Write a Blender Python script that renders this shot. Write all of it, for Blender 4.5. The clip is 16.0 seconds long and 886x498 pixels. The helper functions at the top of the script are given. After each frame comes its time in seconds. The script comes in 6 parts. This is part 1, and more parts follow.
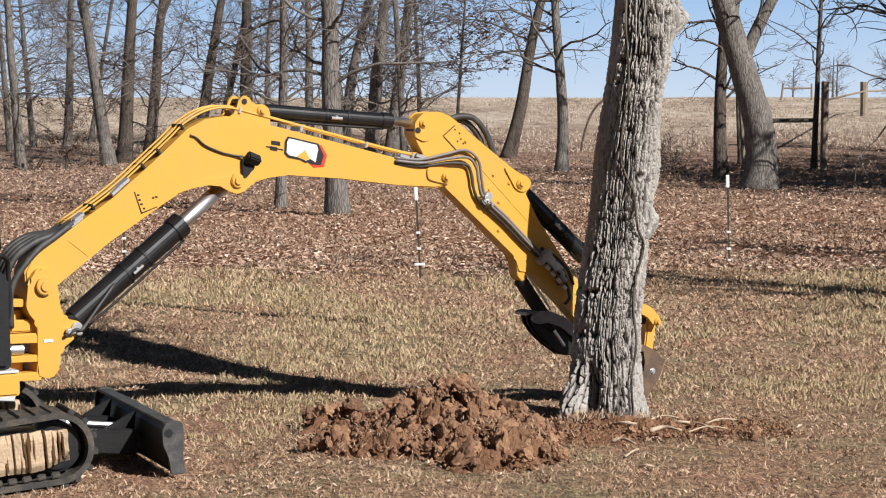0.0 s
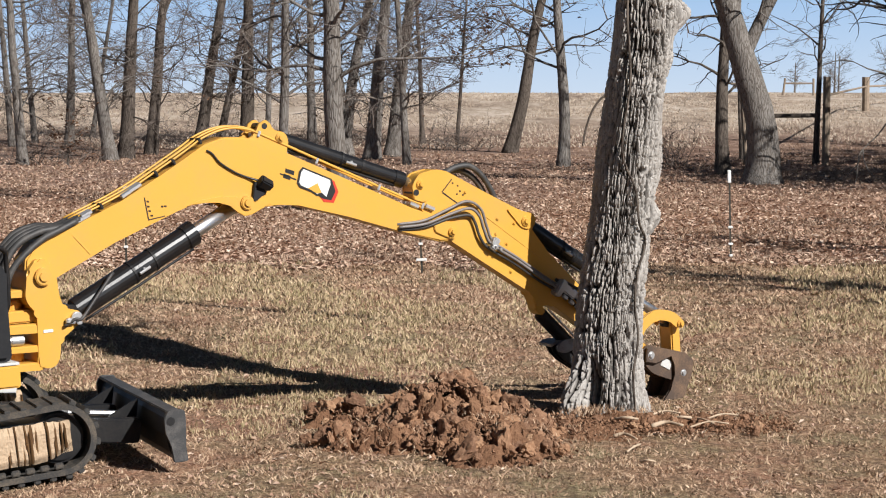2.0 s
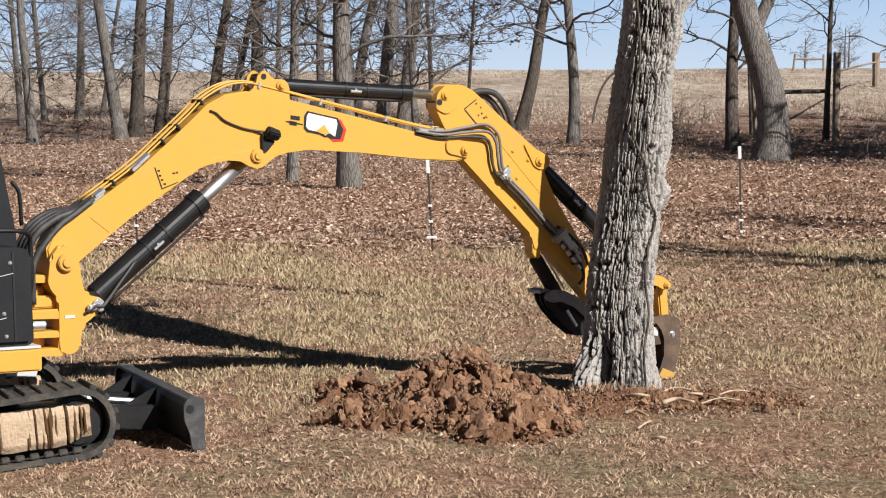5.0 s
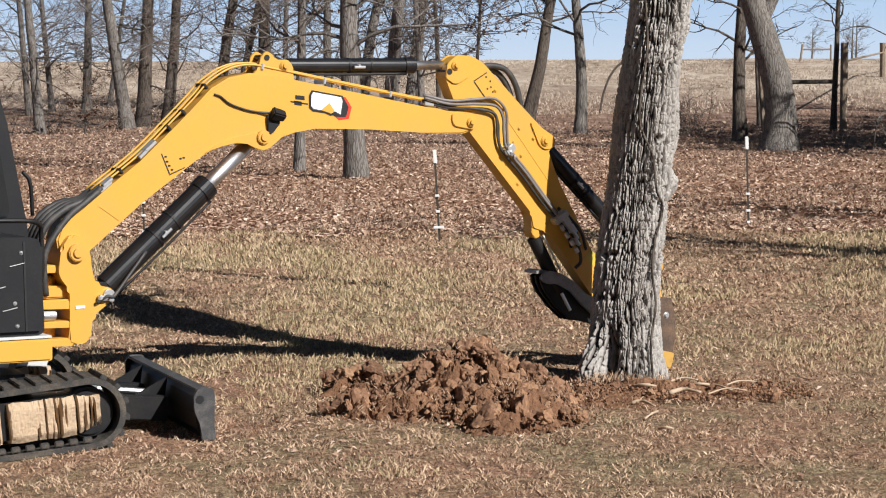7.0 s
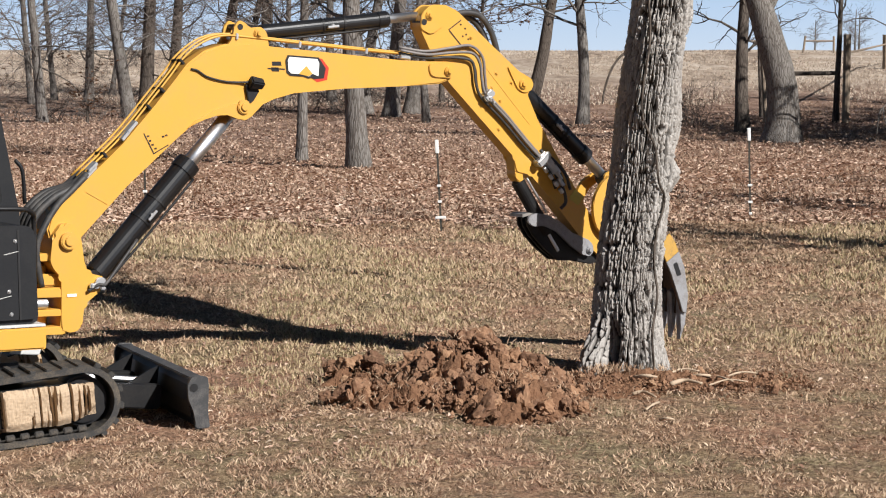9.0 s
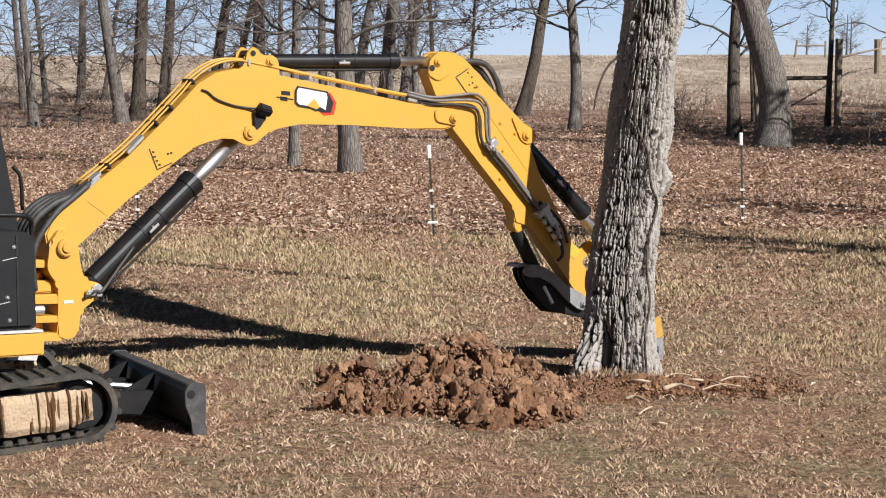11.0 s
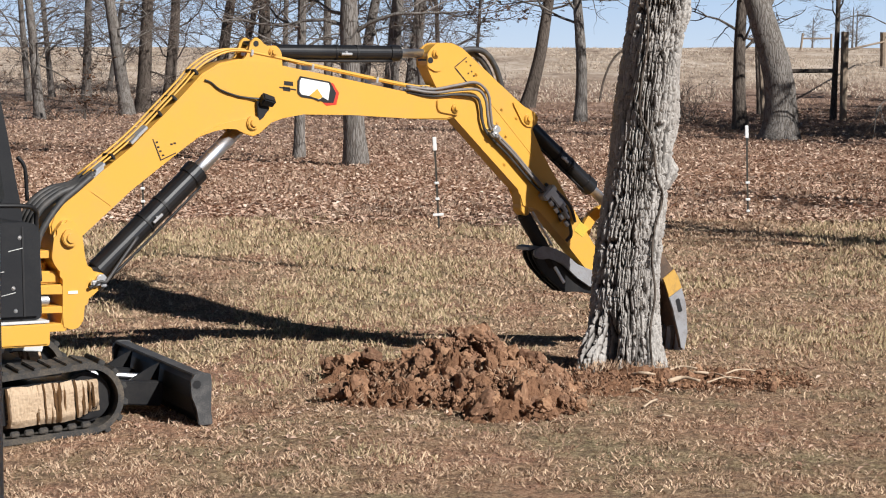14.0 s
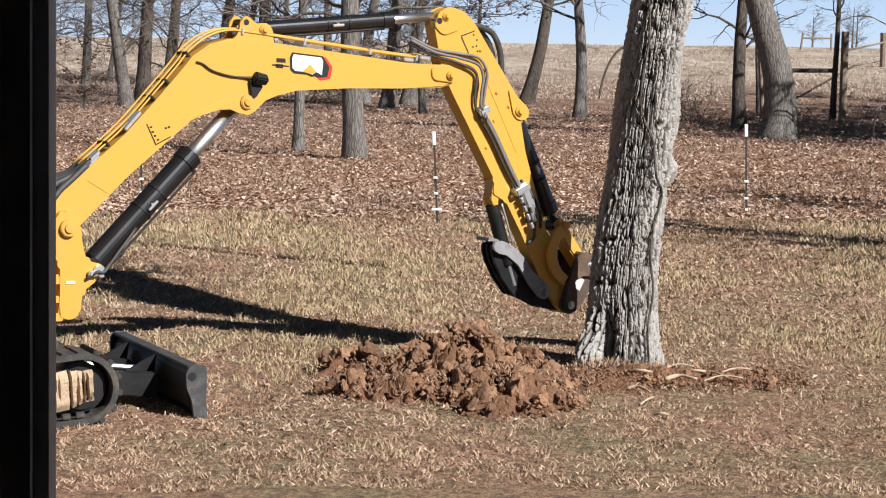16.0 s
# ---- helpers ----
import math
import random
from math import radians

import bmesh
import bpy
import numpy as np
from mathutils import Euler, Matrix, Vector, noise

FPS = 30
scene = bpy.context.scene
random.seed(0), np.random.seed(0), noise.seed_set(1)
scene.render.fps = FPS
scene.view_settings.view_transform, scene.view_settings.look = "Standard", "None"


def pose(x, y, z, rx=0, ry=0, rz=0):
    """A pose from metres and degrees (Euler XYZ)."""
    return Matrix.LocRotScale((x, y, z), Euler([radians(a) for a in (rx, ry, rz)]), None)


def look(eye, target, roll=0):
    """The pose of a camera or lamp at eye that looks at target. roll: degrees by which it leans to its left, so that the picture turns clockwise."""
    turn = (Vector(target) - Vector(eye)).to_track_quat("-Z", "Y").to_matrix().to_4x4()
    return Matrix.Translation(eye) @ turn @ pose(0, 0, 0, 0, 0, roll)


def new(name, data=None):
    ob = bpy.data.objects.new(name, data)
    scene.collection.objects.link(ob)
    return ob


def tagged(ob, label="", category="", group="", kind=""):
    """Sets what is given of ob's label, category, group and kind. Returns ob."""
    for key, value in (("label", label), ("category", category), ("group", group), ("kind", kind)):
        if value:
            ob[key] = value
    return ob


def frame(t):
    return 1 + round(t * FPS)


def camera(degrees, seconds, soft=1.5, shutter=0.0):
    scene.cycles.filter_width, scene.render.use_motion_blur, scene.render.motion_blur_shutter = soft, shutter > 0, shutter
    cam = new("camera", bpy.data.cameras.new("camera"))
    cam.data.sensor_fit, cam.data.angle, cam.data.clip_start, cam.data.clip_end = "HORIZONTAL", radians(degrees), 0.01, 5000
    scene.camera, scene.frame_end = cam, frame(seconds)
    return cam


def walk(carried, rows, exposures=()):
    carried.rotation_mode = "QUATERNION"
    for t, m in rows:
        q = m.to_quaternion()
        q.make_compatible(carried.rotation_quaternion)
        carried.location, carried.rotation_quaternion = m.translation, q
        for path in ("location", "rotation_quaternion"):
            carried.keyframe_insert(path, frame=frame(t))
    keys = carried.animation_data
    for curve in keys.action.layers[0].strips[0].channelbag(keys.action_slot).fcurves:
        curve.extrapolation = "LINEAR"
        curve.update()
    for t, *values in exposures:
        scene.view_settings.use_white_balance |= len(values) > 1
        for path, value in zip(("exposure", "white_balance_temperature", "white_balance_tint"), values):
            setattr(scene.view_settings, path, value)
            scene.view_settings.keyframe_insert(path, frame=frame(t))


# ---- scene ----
# ---- camera ----
cam = camera(21.14, 16.0, soft=1.1)
EYE_Z = 2.49


def eye(t, dx, rx, rz, roll):
    """A row of the hand-held camera: a small step aside, then tilt, turn and roll in degrees."""
    m = Matrix.Rotation(radians(rz), 4, "Z") @ Matrix.Rotation(radians(rx), 4, "X") @ Matrix.Rotation(radians(roll), 4, "Z")
    return (t, Matrix.Translation((dx, 0, EYE_Z)) @ m)


walk(cam, [
    eye(0, 0, 86.364, 0, 0), eye(0.5, 0, 86.323, 0.007, -0.01), eye(1, 0, 86.296, 0.06, 0.06), eye(1.5, 0, 86.285, 0.044, 0.041),
    eye(2, 0, 86.250, 0.042, -0.019), eye(2.5, 0, 86.217, 0.045, -0.15), eye(3, 0, 86.142, 0.055, -0.175), eye(3.5, 0, 86.036, 0.11, -0.167),
    eye(4, 0, 85.897, 0.172, -0.194), eye(6.5, 0, 85.547, 0.445, -0.29), eye(7, 0, 85.47, 0.462, -0.234), eye(7.5, 0, 85.387, 0.492, -0.224),
    eye(8, 0, 85.336, 0.518, -0.18), eye(8.5, 0, 85.292, 0.522, -0.084), eye(9, 0, 85.232, 0.505, 0.0), eye(11.5, -0.004, 85.370, 0.275, -0.04),
    eye(12, -0.0045, 85.372, 0.299, 0.04), eye(12.5, -0.0052, 85.321, 0.325, 0.0), eye(13, -0.0066, 85.247, 0.372, 0.03), eye(13.5, -0.0074, 85.195, 0.413, 0.0),
    eye(14, -0.005, 85.164, 0.439, 0.05), eye(14.5, -0.0088, 85.132, 0.432, 0.40), eye(14.8, -0.0162, 85.11, 0.44, 0.52), eye(15, -0.017, 85.099, 0.443, 0.575), eye(15.5, -0.0158, 85.09, 0.418, 0.73),
    eye(16, -0.0163, 85.037, 0.369, 0.827)],
    [(0, 0.42, 6500, 10), (9, 0.42, 6480, 10), (13.5, 0.42, 6440, 10), (14.5, 0.44, 6380, 10), (15.2, 0.52, 6330, 10), (16, 0.52, 6330, 10)])

# ---- light ----
SUN_UP, SUN_DIR = 35.0, (0.737, -0.676)
world = bpy.data.worlds.new("world")
scene.world = world
world.use_nodes = True
wn = world.node_tree
sky = wn.nodes.new("ShaderNodeTexSky")
sky.sky_type, sky.sun_disc = "NISHITA", False
sky.sun_elevation, sky.sun_rotation = radians(SUN_UP), math.atan2(SUN_DIR[0], SUN_DIR[1])
sky.air_density, sky.dust_density, sky.ozone_density = 1.0, 0.2, 3.0
# clear blue above, pale haze in the lowest few degrees
wc, wm = wn.nodes.new("ShaderNodeTexCoord"), wn.nodes.new("ShaderNodeVectorMath")
wm.operation, wm.inputs[1].default_value, wm.inputs[2].default_value = "MULTIPLY_ADD", (1, 1, 1.6), (0, 0, 0.12)
wn.links.new(wc.outputs["Generated"], wm.inputs[0])
wn.links.new(wm.outputs[0], sky.inputs[0])
ws, wr, wx = wn.nodes.new("ShaderNodeSeparateXYZ"), wn.nodes.new("ShaderNodeMapRange"), wn.nodes.new("ShaderNodeMix")
wr.inputs[1].default_value, wr.inputs[2].default_value, wr.inputs[3].default_value, wr.inputs[4].default_value = 0.03, 0.20, 1.0, 0.0
wr.interpolation_type = "SMOOTHSTEP"
wx.data_type = "RGBA"
wh, wg = wn.nodes.new("ShaderNodeMix"), wn.nodes.new("ShaderNodeMapRange")
wh.data_type = "RGBA"
wg.inputs[1].default_value, wg.inputs[2].default_value = 0.0, 0.05
wh.inputs[6].default_value, wh.inputs[7].default_value = (20.5, 24.6, 29.8, 1), (11.4, 18.5, 28.6, 1)
wn.links.new(ws.outputs["Z"], wg.inputs[0])
wn.links.new(wg.outputs[0], wh.inputs[0])
wn.links.new(wh.outputs[2], wx.inputs[7])
wn.links.new(wc.outputs["Generated"], ws.inputs[0])
wn.links.new(ws.outputs["Z"], wr.inputs[0])
wn.links.new(wr.outputs[0], wx.inputs[0])
wn.links.new(sky.outputs[0], wx.inputs[6])
wn.links.new(wx.outputs[2], wn.nodes["Background"].inputs[0])
wn.nodes["Background"].inputs[1].default_value = 0.022
sun = new("sun", bpy.data.lights.new("sun", "SUN"))
sun.data.energy, sun.data.angle, sun.data.color = 5.0, radians(0.5), (1.0, 0.976, 0.948)
ce = math.cos(radians(SUN_UP))
sun.matrix_world = look((SUN_DIR[0] * ce * 40, SUN_DIR[1] * ce * 40, math.sin(radians(SUN_UP)) * 40), (0, 0, 0))


# ---- materials ----
class Nodes:
    """A small builder for node materials."""

    def __init__(self, name, rough=0.7, metal=0.0, spec=0.5):
        self.m = bpy.data.materials.new(name)
        self.m.use_nodes = True
        self.t = self.m.node_tree
        self.b = self.t.nodes["Principled BSDF"]
        self.b.inputs["Roughness"].default_value = rough
        self.b.inputs["Metallic"].default_value = metal
        self.b.inputs["Specular IOR Level"].default_value = spec

    def add(self, kind, **sets):
        n = self.t.nodes.new(kind)
        for k, v in sets.items():
            n.inputs[k].default_value = v
        return n

    def link(self, a, b):
        self.t.links.new(a, b)

    def coords(self, scale=(1, 1, 1)):
        c, mp = self.add("ShaderNodeTexCoord"), self.add("ShaderNodeMapping")
        mp.inputs["Scale"].default_value = scale
        self.link(c.outputs["Object"], mp.inputs["Vector"])
        return mp.outputs[0]

    def noise(self, scale, detail=4.0, stretch=(1, 1, 1), rough=0.6):
        n = self.add("ShaderNodeTexNoise", Scale=scale, Detail=detail, Roughness=rough)
        self.link(self.coords(stretch), n.inputs["Vector"])
        return n.outputs["Fac"]

    def ramp(self, fac, stops):
        r = self.add("ShaderNodeValToRGB")
        e = r.color_ramp.elements
        while len(e) < len(stops):
            e.new(0.5)
        for el, (p, c) in zip(e, stops):
            el.position, el.color = p, (*c, 1)
        self.link(fac, r.inputs[0])
        return r.outputs[0]

    def mix(self, fac, a, b, how="MIX"):
        n = self.add("ShaderNodeMix")
        n.data_type, n.blend_type = "RGBA", how
        for s, v in ((n.inputs[0], fac), (n.inputs[6], a), (n.inputs[7], b)):
            if isinstance(v, bpy.types.NodeSocket):
                self.link(v, s)
            else:
                s.default_value = v if isinstance(v, (int, float)) else (*v, 1)
        return n.outputs[2]

    def color(self, c):
        if isinstance(c, bpy.types.NodeSocket):
            self.link(c, self.b.inputs["Base Color"])
        else:
            self.b.inputs["Base Color"].default_value = (*c, 1)
        return self

    def rough(self, fac, lo, hi):
        r = self.add("ShaderNodeMapRange")
        r.inputs[3].default_value, r.inputs[4].default_value = lo, hi
        self.link(fac, r.inputs[0])
        self.link(r.outputs[0], self.b.inputs["Roughness"])
        return self

    def bump(self, fac, dist=0.01, strength=0.6):
        n = self.add("ShaderNodeBump", Distance=dist, Strength=strength)
        self.link(fac, n.inputs["Height"])
        self.link(n.outputs[0], self.b.inputs["Normal"])
        return self


def worn(name, base, dirt, rough=(0.3, 0.55), metal=0.0, amount=0.35, scale=6.0, spec=0.5):
    """Paint or metal with dust in broad patches and fine grain."""
    n = Nodes(name, rough[0], metal, spec)
    big, fine = n.noise(scale, 6), n.noise(scale * 14, 3)
    mask = n.ramp(n.mix(0.35, big, fine), [(0.46, (0, 0, 0)), (0.72, (amount, amount, amount))])
    n.color(n.mix(mask, base, dirt)).rough(big, *rough).bump(fine, 0.0015, 0.25)
    return n.m


def varied(name, stops, rough=0.85, spec=0.2, island=True, translucent=False):
    """Leaves, blades and clods: each piece picks its own colour."""
    n = Nodes(name, rough, 0, spec)
    g = n.add("ShaderNodeNewGeometry") if island else n.add("ShaderNodeObjectInfo")
    f = g.outputs["Random Per Island"] if island else g.outputs["Random"]
    n.color(n.mix(0.35, n.ramp(f, stops), n.ramp(n.noise(2.0, 3), [(0.3, stops[0][1]), (0.7, stops[-1][1])])))
    return n.m


YELLOW = worn("yellow_paint", (0.65, 0.345, 0.052), (0.42, 0.27, 0.11), (0.32, 0.5), amount=0.30, scale=3)
BLACK = worn("black_paint", (0.009, 0.009, 0.010), (0.07, 0.06, 0.05), (0.35, 0.6), amount=0.22, scale=4, spec=0.35)
GLOSS_BLACK = worn("glossy_black_paint", (0.010, 0.010, 0.011), (0.05, 0.045, 0.04), (0.24, 0.32), amount=0.2, scale=4, spec=0.65)
DARK_GREY = worn("dark_plastic", (0.009, 0.0098, 0.012), (0.04, 0.038, 0.036), (0.5, 0.7), amount=0.3, scale=5, spec=0.3)
RUBBED = worn("rubbed_yellow_paint", (0.50, 0.29, 0.06), (0.16, 0.11, 0.07), (0.5, 0.8), amount=0.95, scale=9)
CHROME = worn("chrome_rod", (0.82, 0.83, 0.85), (0.5, 0.48, 0.46), (0.30, 0.42), 1.0, 0.15)
STEEL = worn("worn_steel", (0.36, 0.35, 0.33), (0.20, 0.13, 0.08), (0.4, 0.65), 0.75, 0.7, 9)
ZINC = worn("zinc_fitting", (0.6, 0.6, 0.6), (0.3, 0.28, 0.25), (0.3, 0.5), 0.8, 0.4, 20)
RUBBER = worn("track_rubber", (0.045, 0.044, 0.043), (0.20, 0.16, 0.115), (0.75, 0.95), amount=0.75, scale=7, spec=0.25)
HOSE = worn("hydraulic_hose", (0.035, 0.034, 0.034), (0.16, 0.14, 0.12), (0.45, 0.7), amount=0.5, scale=15)
HOSE_GREY = worn("braided_hose", (0.20, 0.18, 0.17), (0.09, 0.07, 0.06), (0.4, 0.6), amount=0.8, scale=25)
CHEEK = worn("scuffed_steel", (0.30, 0.30, 0.31), (0.13, 0.10, 0.08), (0.5, 0.75), 0.25, 0.8, 9)
BUCKET_DIRT = worn("muddy_bucket_steel", (0.075, 0.050, 0.036), (0.24, 0.145, 0.085), (0.6, 0.9), 0.1, 0.85, 6)
MUD = worn("dried_mud", (0.50, 0.375, 0.255), (0.22, 0.145, 0.085), (0.9, 1.0), amount=0.9, scale=4, spec=0.1)
GLASS_DARK = worn("tinted_glass", (0.015, 0.018, 0.02), (0.05, 0.05, 0.05), (0.05, 0.12), amount=0.2)
WHITE = worn("white_decal", (0.80, 0.80, 0.78), (0.5, 0.45, 0.35), (0.3, 0.5), amount=0.3)
RED = worn("red_decal", (0.55, 0.04, 0.02), (0.4, 0.1, 0.05), (0.3, 0.5), amount=0.2)
INK = worn("black_decal", (0.015, 0.015, 0.016), (0.05, 0.05, 0.045), (0.35, 0.5), amount=0.2)
SILVER = worn("grey_tape", (0.62, 0.62, 0.60), (0.3, 0.27, 0.22), (0.4, 0.6), 0.2, 0.4, 12)


def bark(name, ridge, furrow, size, deep=0.02, stretch=0.22, soft=0.4):
    n = Nodes(name, 0.95, 0, 0.15)
    v = n.add("ShaderNodeTexVoronoi", Scale=1.0 / size)
    v.feature = "DISTANCE_TO_EDGE"
    warp = n.add("ShaderNodeMix")
    warp.data_type = "VECTOR"
    c = n.coords((1, 1, stretch))
    nz = n.add("ShaderNodeTexNoise", Scale=0.6 / size, Detail=3.0)
    n.link(c, nz.inputs["Vector"])
    warp.inputs[0].default_value = 0.055
    n.link(c, warp.inputs[4])
    n.link(nz.outputs["Color"], warp.inputs[5])
    n.link(warp.outputs[1], v.inputs["Vector"])
    edge = n.ramp(v.outputs["Distance"], [(0.02, (0, 0, 0)), (0.16, (1, 1, 1))])
    grain = n.noise(0.9 / size, 6, (1, 1, 0.3))
    tone = n.ramp(n.noise(1.3, 4), [(0.3, tuple(a * 0.72 for a in ridge)), (0.7, tuple(min(1, a * 1.2) for a in ridge))])
    n.color(n.mix(n.mix(soft, edge, grain), furrow, tone)).bump(n.mix(soft, edge, grain), deep, 0.9)
    return n.m


def ridged_bark():
    """Bark coloured by the relief of the bole: pale on the plates, almost black in the furrows."""
    n = Nodes("ridged_oak_bark", 0.95, 0, 0.12)
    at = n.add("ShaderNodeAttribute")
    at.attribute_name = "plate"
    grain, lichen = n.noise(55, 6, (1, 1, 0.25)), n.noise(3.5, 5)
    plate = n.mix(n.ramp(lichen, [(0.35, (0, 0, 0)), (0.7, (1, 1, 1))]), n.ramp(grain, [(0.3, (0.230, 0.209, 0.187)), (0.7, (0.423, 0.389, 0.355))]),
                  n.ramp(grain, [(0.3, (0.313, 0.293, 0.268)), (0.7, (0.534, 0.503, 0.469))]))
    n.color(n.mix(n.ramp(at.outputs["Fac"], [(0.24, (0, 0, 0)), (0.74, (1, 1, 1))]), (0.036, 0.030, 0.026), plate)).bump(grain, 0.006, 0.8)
    return n.m


BARK_RIDGED = ridged_bark()
BARK_FAR = bark("grey_bark", (0.25, 0.232, 0.212), (0.085, 0.068, 0.055), 0.045, 0.02, 0.14)
BARK_DARK = bark("dark_bark", (0.17, 0.14, 0.115), (0.05, 0.04, 0.034), 0.045, 0.02, 0.14)
LITTER = varied("brown_litter_grass", [(0.0, (0.138, 0.076, 0.050)), (0.5, (0.318, 0.205, 0.138)), (1.0, (0.530, 0.400, 0.287))])
TWIG = worn("twig_bark", (0.14, 0.115, 0.10), (0.24, 0.20, 0.17), (0.9, 1), amount=0.8, scale=3, spec=0.1)
LEAF_RED = varied("dry_leaf", [(0.0, (0.196, 0.101, 0.067)), (0.4, (0.371, 0.218, 0.145)), (0.8, (0.545, 0.375, 0.272)), (1.0, (0.741, 0.594, 0.474))])
GRASS_DRY = varied("dry_grass", [(0.0, (0.11, 0.056, 0.037)), (0.35, (0.33, 0.200, 0.130)), (0.7, (0.55, 0.375, 0.240)), (1.0, (0.68, 0.520, 0.365))])
GRASS_GREEN = varied("green_grass", [(0.0, (0.195, 0.170, 0.078)), (0.5, (0.40, 0.318, 0.18)), (1.0, (0.66, 0.49, 0.335))])
GRASS_FAR = varied("pasture_grass", [(0.0, (0.294, 0.215, 0.154)), (0.5, (0.470, 0.378, 0.285)), (1.0, (0.627, 0.546, 0.451))])
CLOD = varied("clay_clod", [(0.0, (0.12, 0.06, 0.037)), (0.5, (0.215, 0.112, 0.066)), (0.85, (0.31, 0.17, 0.095)), (1.0, (0.40, 0.25, 0.15))], island=False)
WOOD_GREY = worn("weathered_wood", (0.30, 0.235, 0.175), (0.13, 0.10, 0.075), (0.85, 1), amount=0.8, scale=5, spec=0.15)
ROOT = worn("torn_root", (0.50, 0.385, 0.275), (0.20, 0.12, 0.07), (0.8, 1), amount=0.7, scale=10, spec=0.15)
POST_GREEN = worn("fence_steel", (0.045, 0.045, 0.038), (0.16, 0.10, 0.06), (0.6, 0.8), 0.3, 0.7, 10)
WALL_PAINT = worn("wall_paint", (0.62, 0.58, 0.53), (0.50, 0.46, 0.42), (0.7, 0.9), amount=0.5)
FRAME_DARK = worn("window_frame_paint", (0.62, 0.61, 0.60), (0.5, 0.49, 0.48), (0.5, 0.7), amount=0.5)


def ground_material():
    """Lawn near by, a belt of fallen leaves, woodland floor, then pale pasture."""
    n = Nodes("ground_cover", 0.97, 0, 0.1)
    c = n.add("ShaderNodeTexCoord")
    s = n.add("ShaderNodeSeparateXYZ")
    n.link(c.outputs["Object"], s.inputs[0])
    wob = n.add("ShaderNodeMath")
    wob.operation = "MULTIPLY_ADD"
    wob.inputs[1].default_value = 10.0
    n.link(n.noise(0.22, 5), wob.inputs[0])
    n.link(s.outputs["Y"], wob.inputs[2])
    fine, mid = n.noise(38, 6, (1, 0.6, 1), 0.75), n.noise(4.5, 5, (1, 0.45, 1), 0.7)
    lawn = n.mix(n.ramp(mid, [(0.38, (0, 0, 0)), (0.62, (1, 1, 1))]),
                 n.ramp(fine, [(0.34, (0.130, 0.070, 0.044)), (0.5, (0.360, 0.232, 0.142)), (0.66, (0.580, 0.422, 0.283))]),
                 n.ramp(fine, [(0.34, (0.110, 0.082, 0.046)), (0.5, (0.320, 0.242, 0.137)), (0.66, (0.540, 0.432, 0.272))]))
    bare = n.ramp(n.noise(0.75, 5), [(0.40, (0, 0, 0)), (0.56, (0.85, 0.85, 0.85))])
    lawn = n.mix(bare, lawn, n.ramp(fine, [(0.34, (0.186, 0.084, 0.055)), (0.5, (0.419, 0.231, 0.150)), (0.68, (0.713, 0.447, 0.310))]))
    green = n.ramp(n.noise(1.1, 5, (0.7, 0.35, 1)), [(0.42, (0, 0, 0)), (0.62, (0.55, 0.55, 0.55))])
    lawn = n.mix(green, lawn, n.ramp(fine, [(0.34, (0.118, 0.098, 0.050)), (0.66, (0.455, 0.410, 0.240))]))
    gap = n.ramp(n.noise(13, 5, (0.75, 0.55, 1), 0.7), [(0.42, (0.6, 0.6, 0.6)), (0.53, (0, 0, 0))])
    lawn = n.mix(gap, lawn, n.ramp(fine, [(0.34, (0.060, 0.038, 0.028)), (0.66, (0.200, 0.132, 0.095))]))
    leaf = n.ramp(n.noise(14, 6, (1, 0.5, 1), 0.75), [(0.3, (0.127, 0.064, 0.041)), (0.5, (0.318, 0.182, 0.112)), (0.7, (0.530, 0.369, 0.253))])
    wood = n.ramp(n.noise(2.2, 6, (1, 0.35, 1), 0.75), [(0.3, (0.101, 0.056, 0.042)), (0.5, (0.248, 0.160, 0.118)), (0.7, (0.432, 0.320, 0.253))])
    field = n.ramp(n.mix(0.45, n.noise(1.6, 8, (1, 0.22, 1), 0.8), n.noise(0.22, 4, (1, 0.5, 1), 0.7)), [(0.38, (0.186, 0.131, 0.097)), (0.5, (0.421, 0.336, 0.261)), (0.62, (0.617, 0.525, 0.436))])

    def step(a, b):
        r = n.add("ShaderNodeMapRange")
        r.inputs[1].default_value, r.inputs[2].default_value = a, b
        n.link(wob.outputs[0], r.inputs[0])
        return r.outputs[0]
    col = n.mix(step(38, 41), lawn, leaf)
    col = n.mix(step(52, 72), col, wood)
    col = n.mix(step(104, 122), col, field)
    n.color(col).bump(n.mix(0.35, fine, mid), 0.05, 1.0)
    return n.m


GROUND = ground_material()


def soil_material(name="bare_clay"):
    n = Nodes(name, 0.96, 0, 0.12)
    a, b = n.noise(5, 6), n.noise(45, 5)
    n.color(n.mix(0.5, n.ramp(a, [(0.3, (0.10, 0.05, 0.03)), (0.55, (0.22, 0.115, 0.068)), (0.75, (0.34, 0.20, 0.12))]),
                  n.ramp(b, [(0.3, (0.075, 0.035, 0.02)), (0.7, (0.26, 0.145, 0.08))]))).bump(n.mix(0.5, a, b), 0.03, 1.0)
    return n.m


SOIL = soil_material()


# ---- building blocks ----
def mesh_of(name, bm, material, smooth=False):
    me = bpy.data.meshes.new(name)
    bmesh.ops.recalc_face_normals(bm, faces=bm.faces)
    bm.to_mesh(me)
    bm.free()
    me.materials.append(material)
    if smooth:
        me.shade_smooth()
    return me


def part(name, bm, material, parent=None, label="", smooth=False):
    """Links a bmesh as one mesh object under a thing or under a part."""
    ob = new(name, mesh_of(name, bm, material, smooth))
    ob.parent = parent
    return tagged(ob, label)


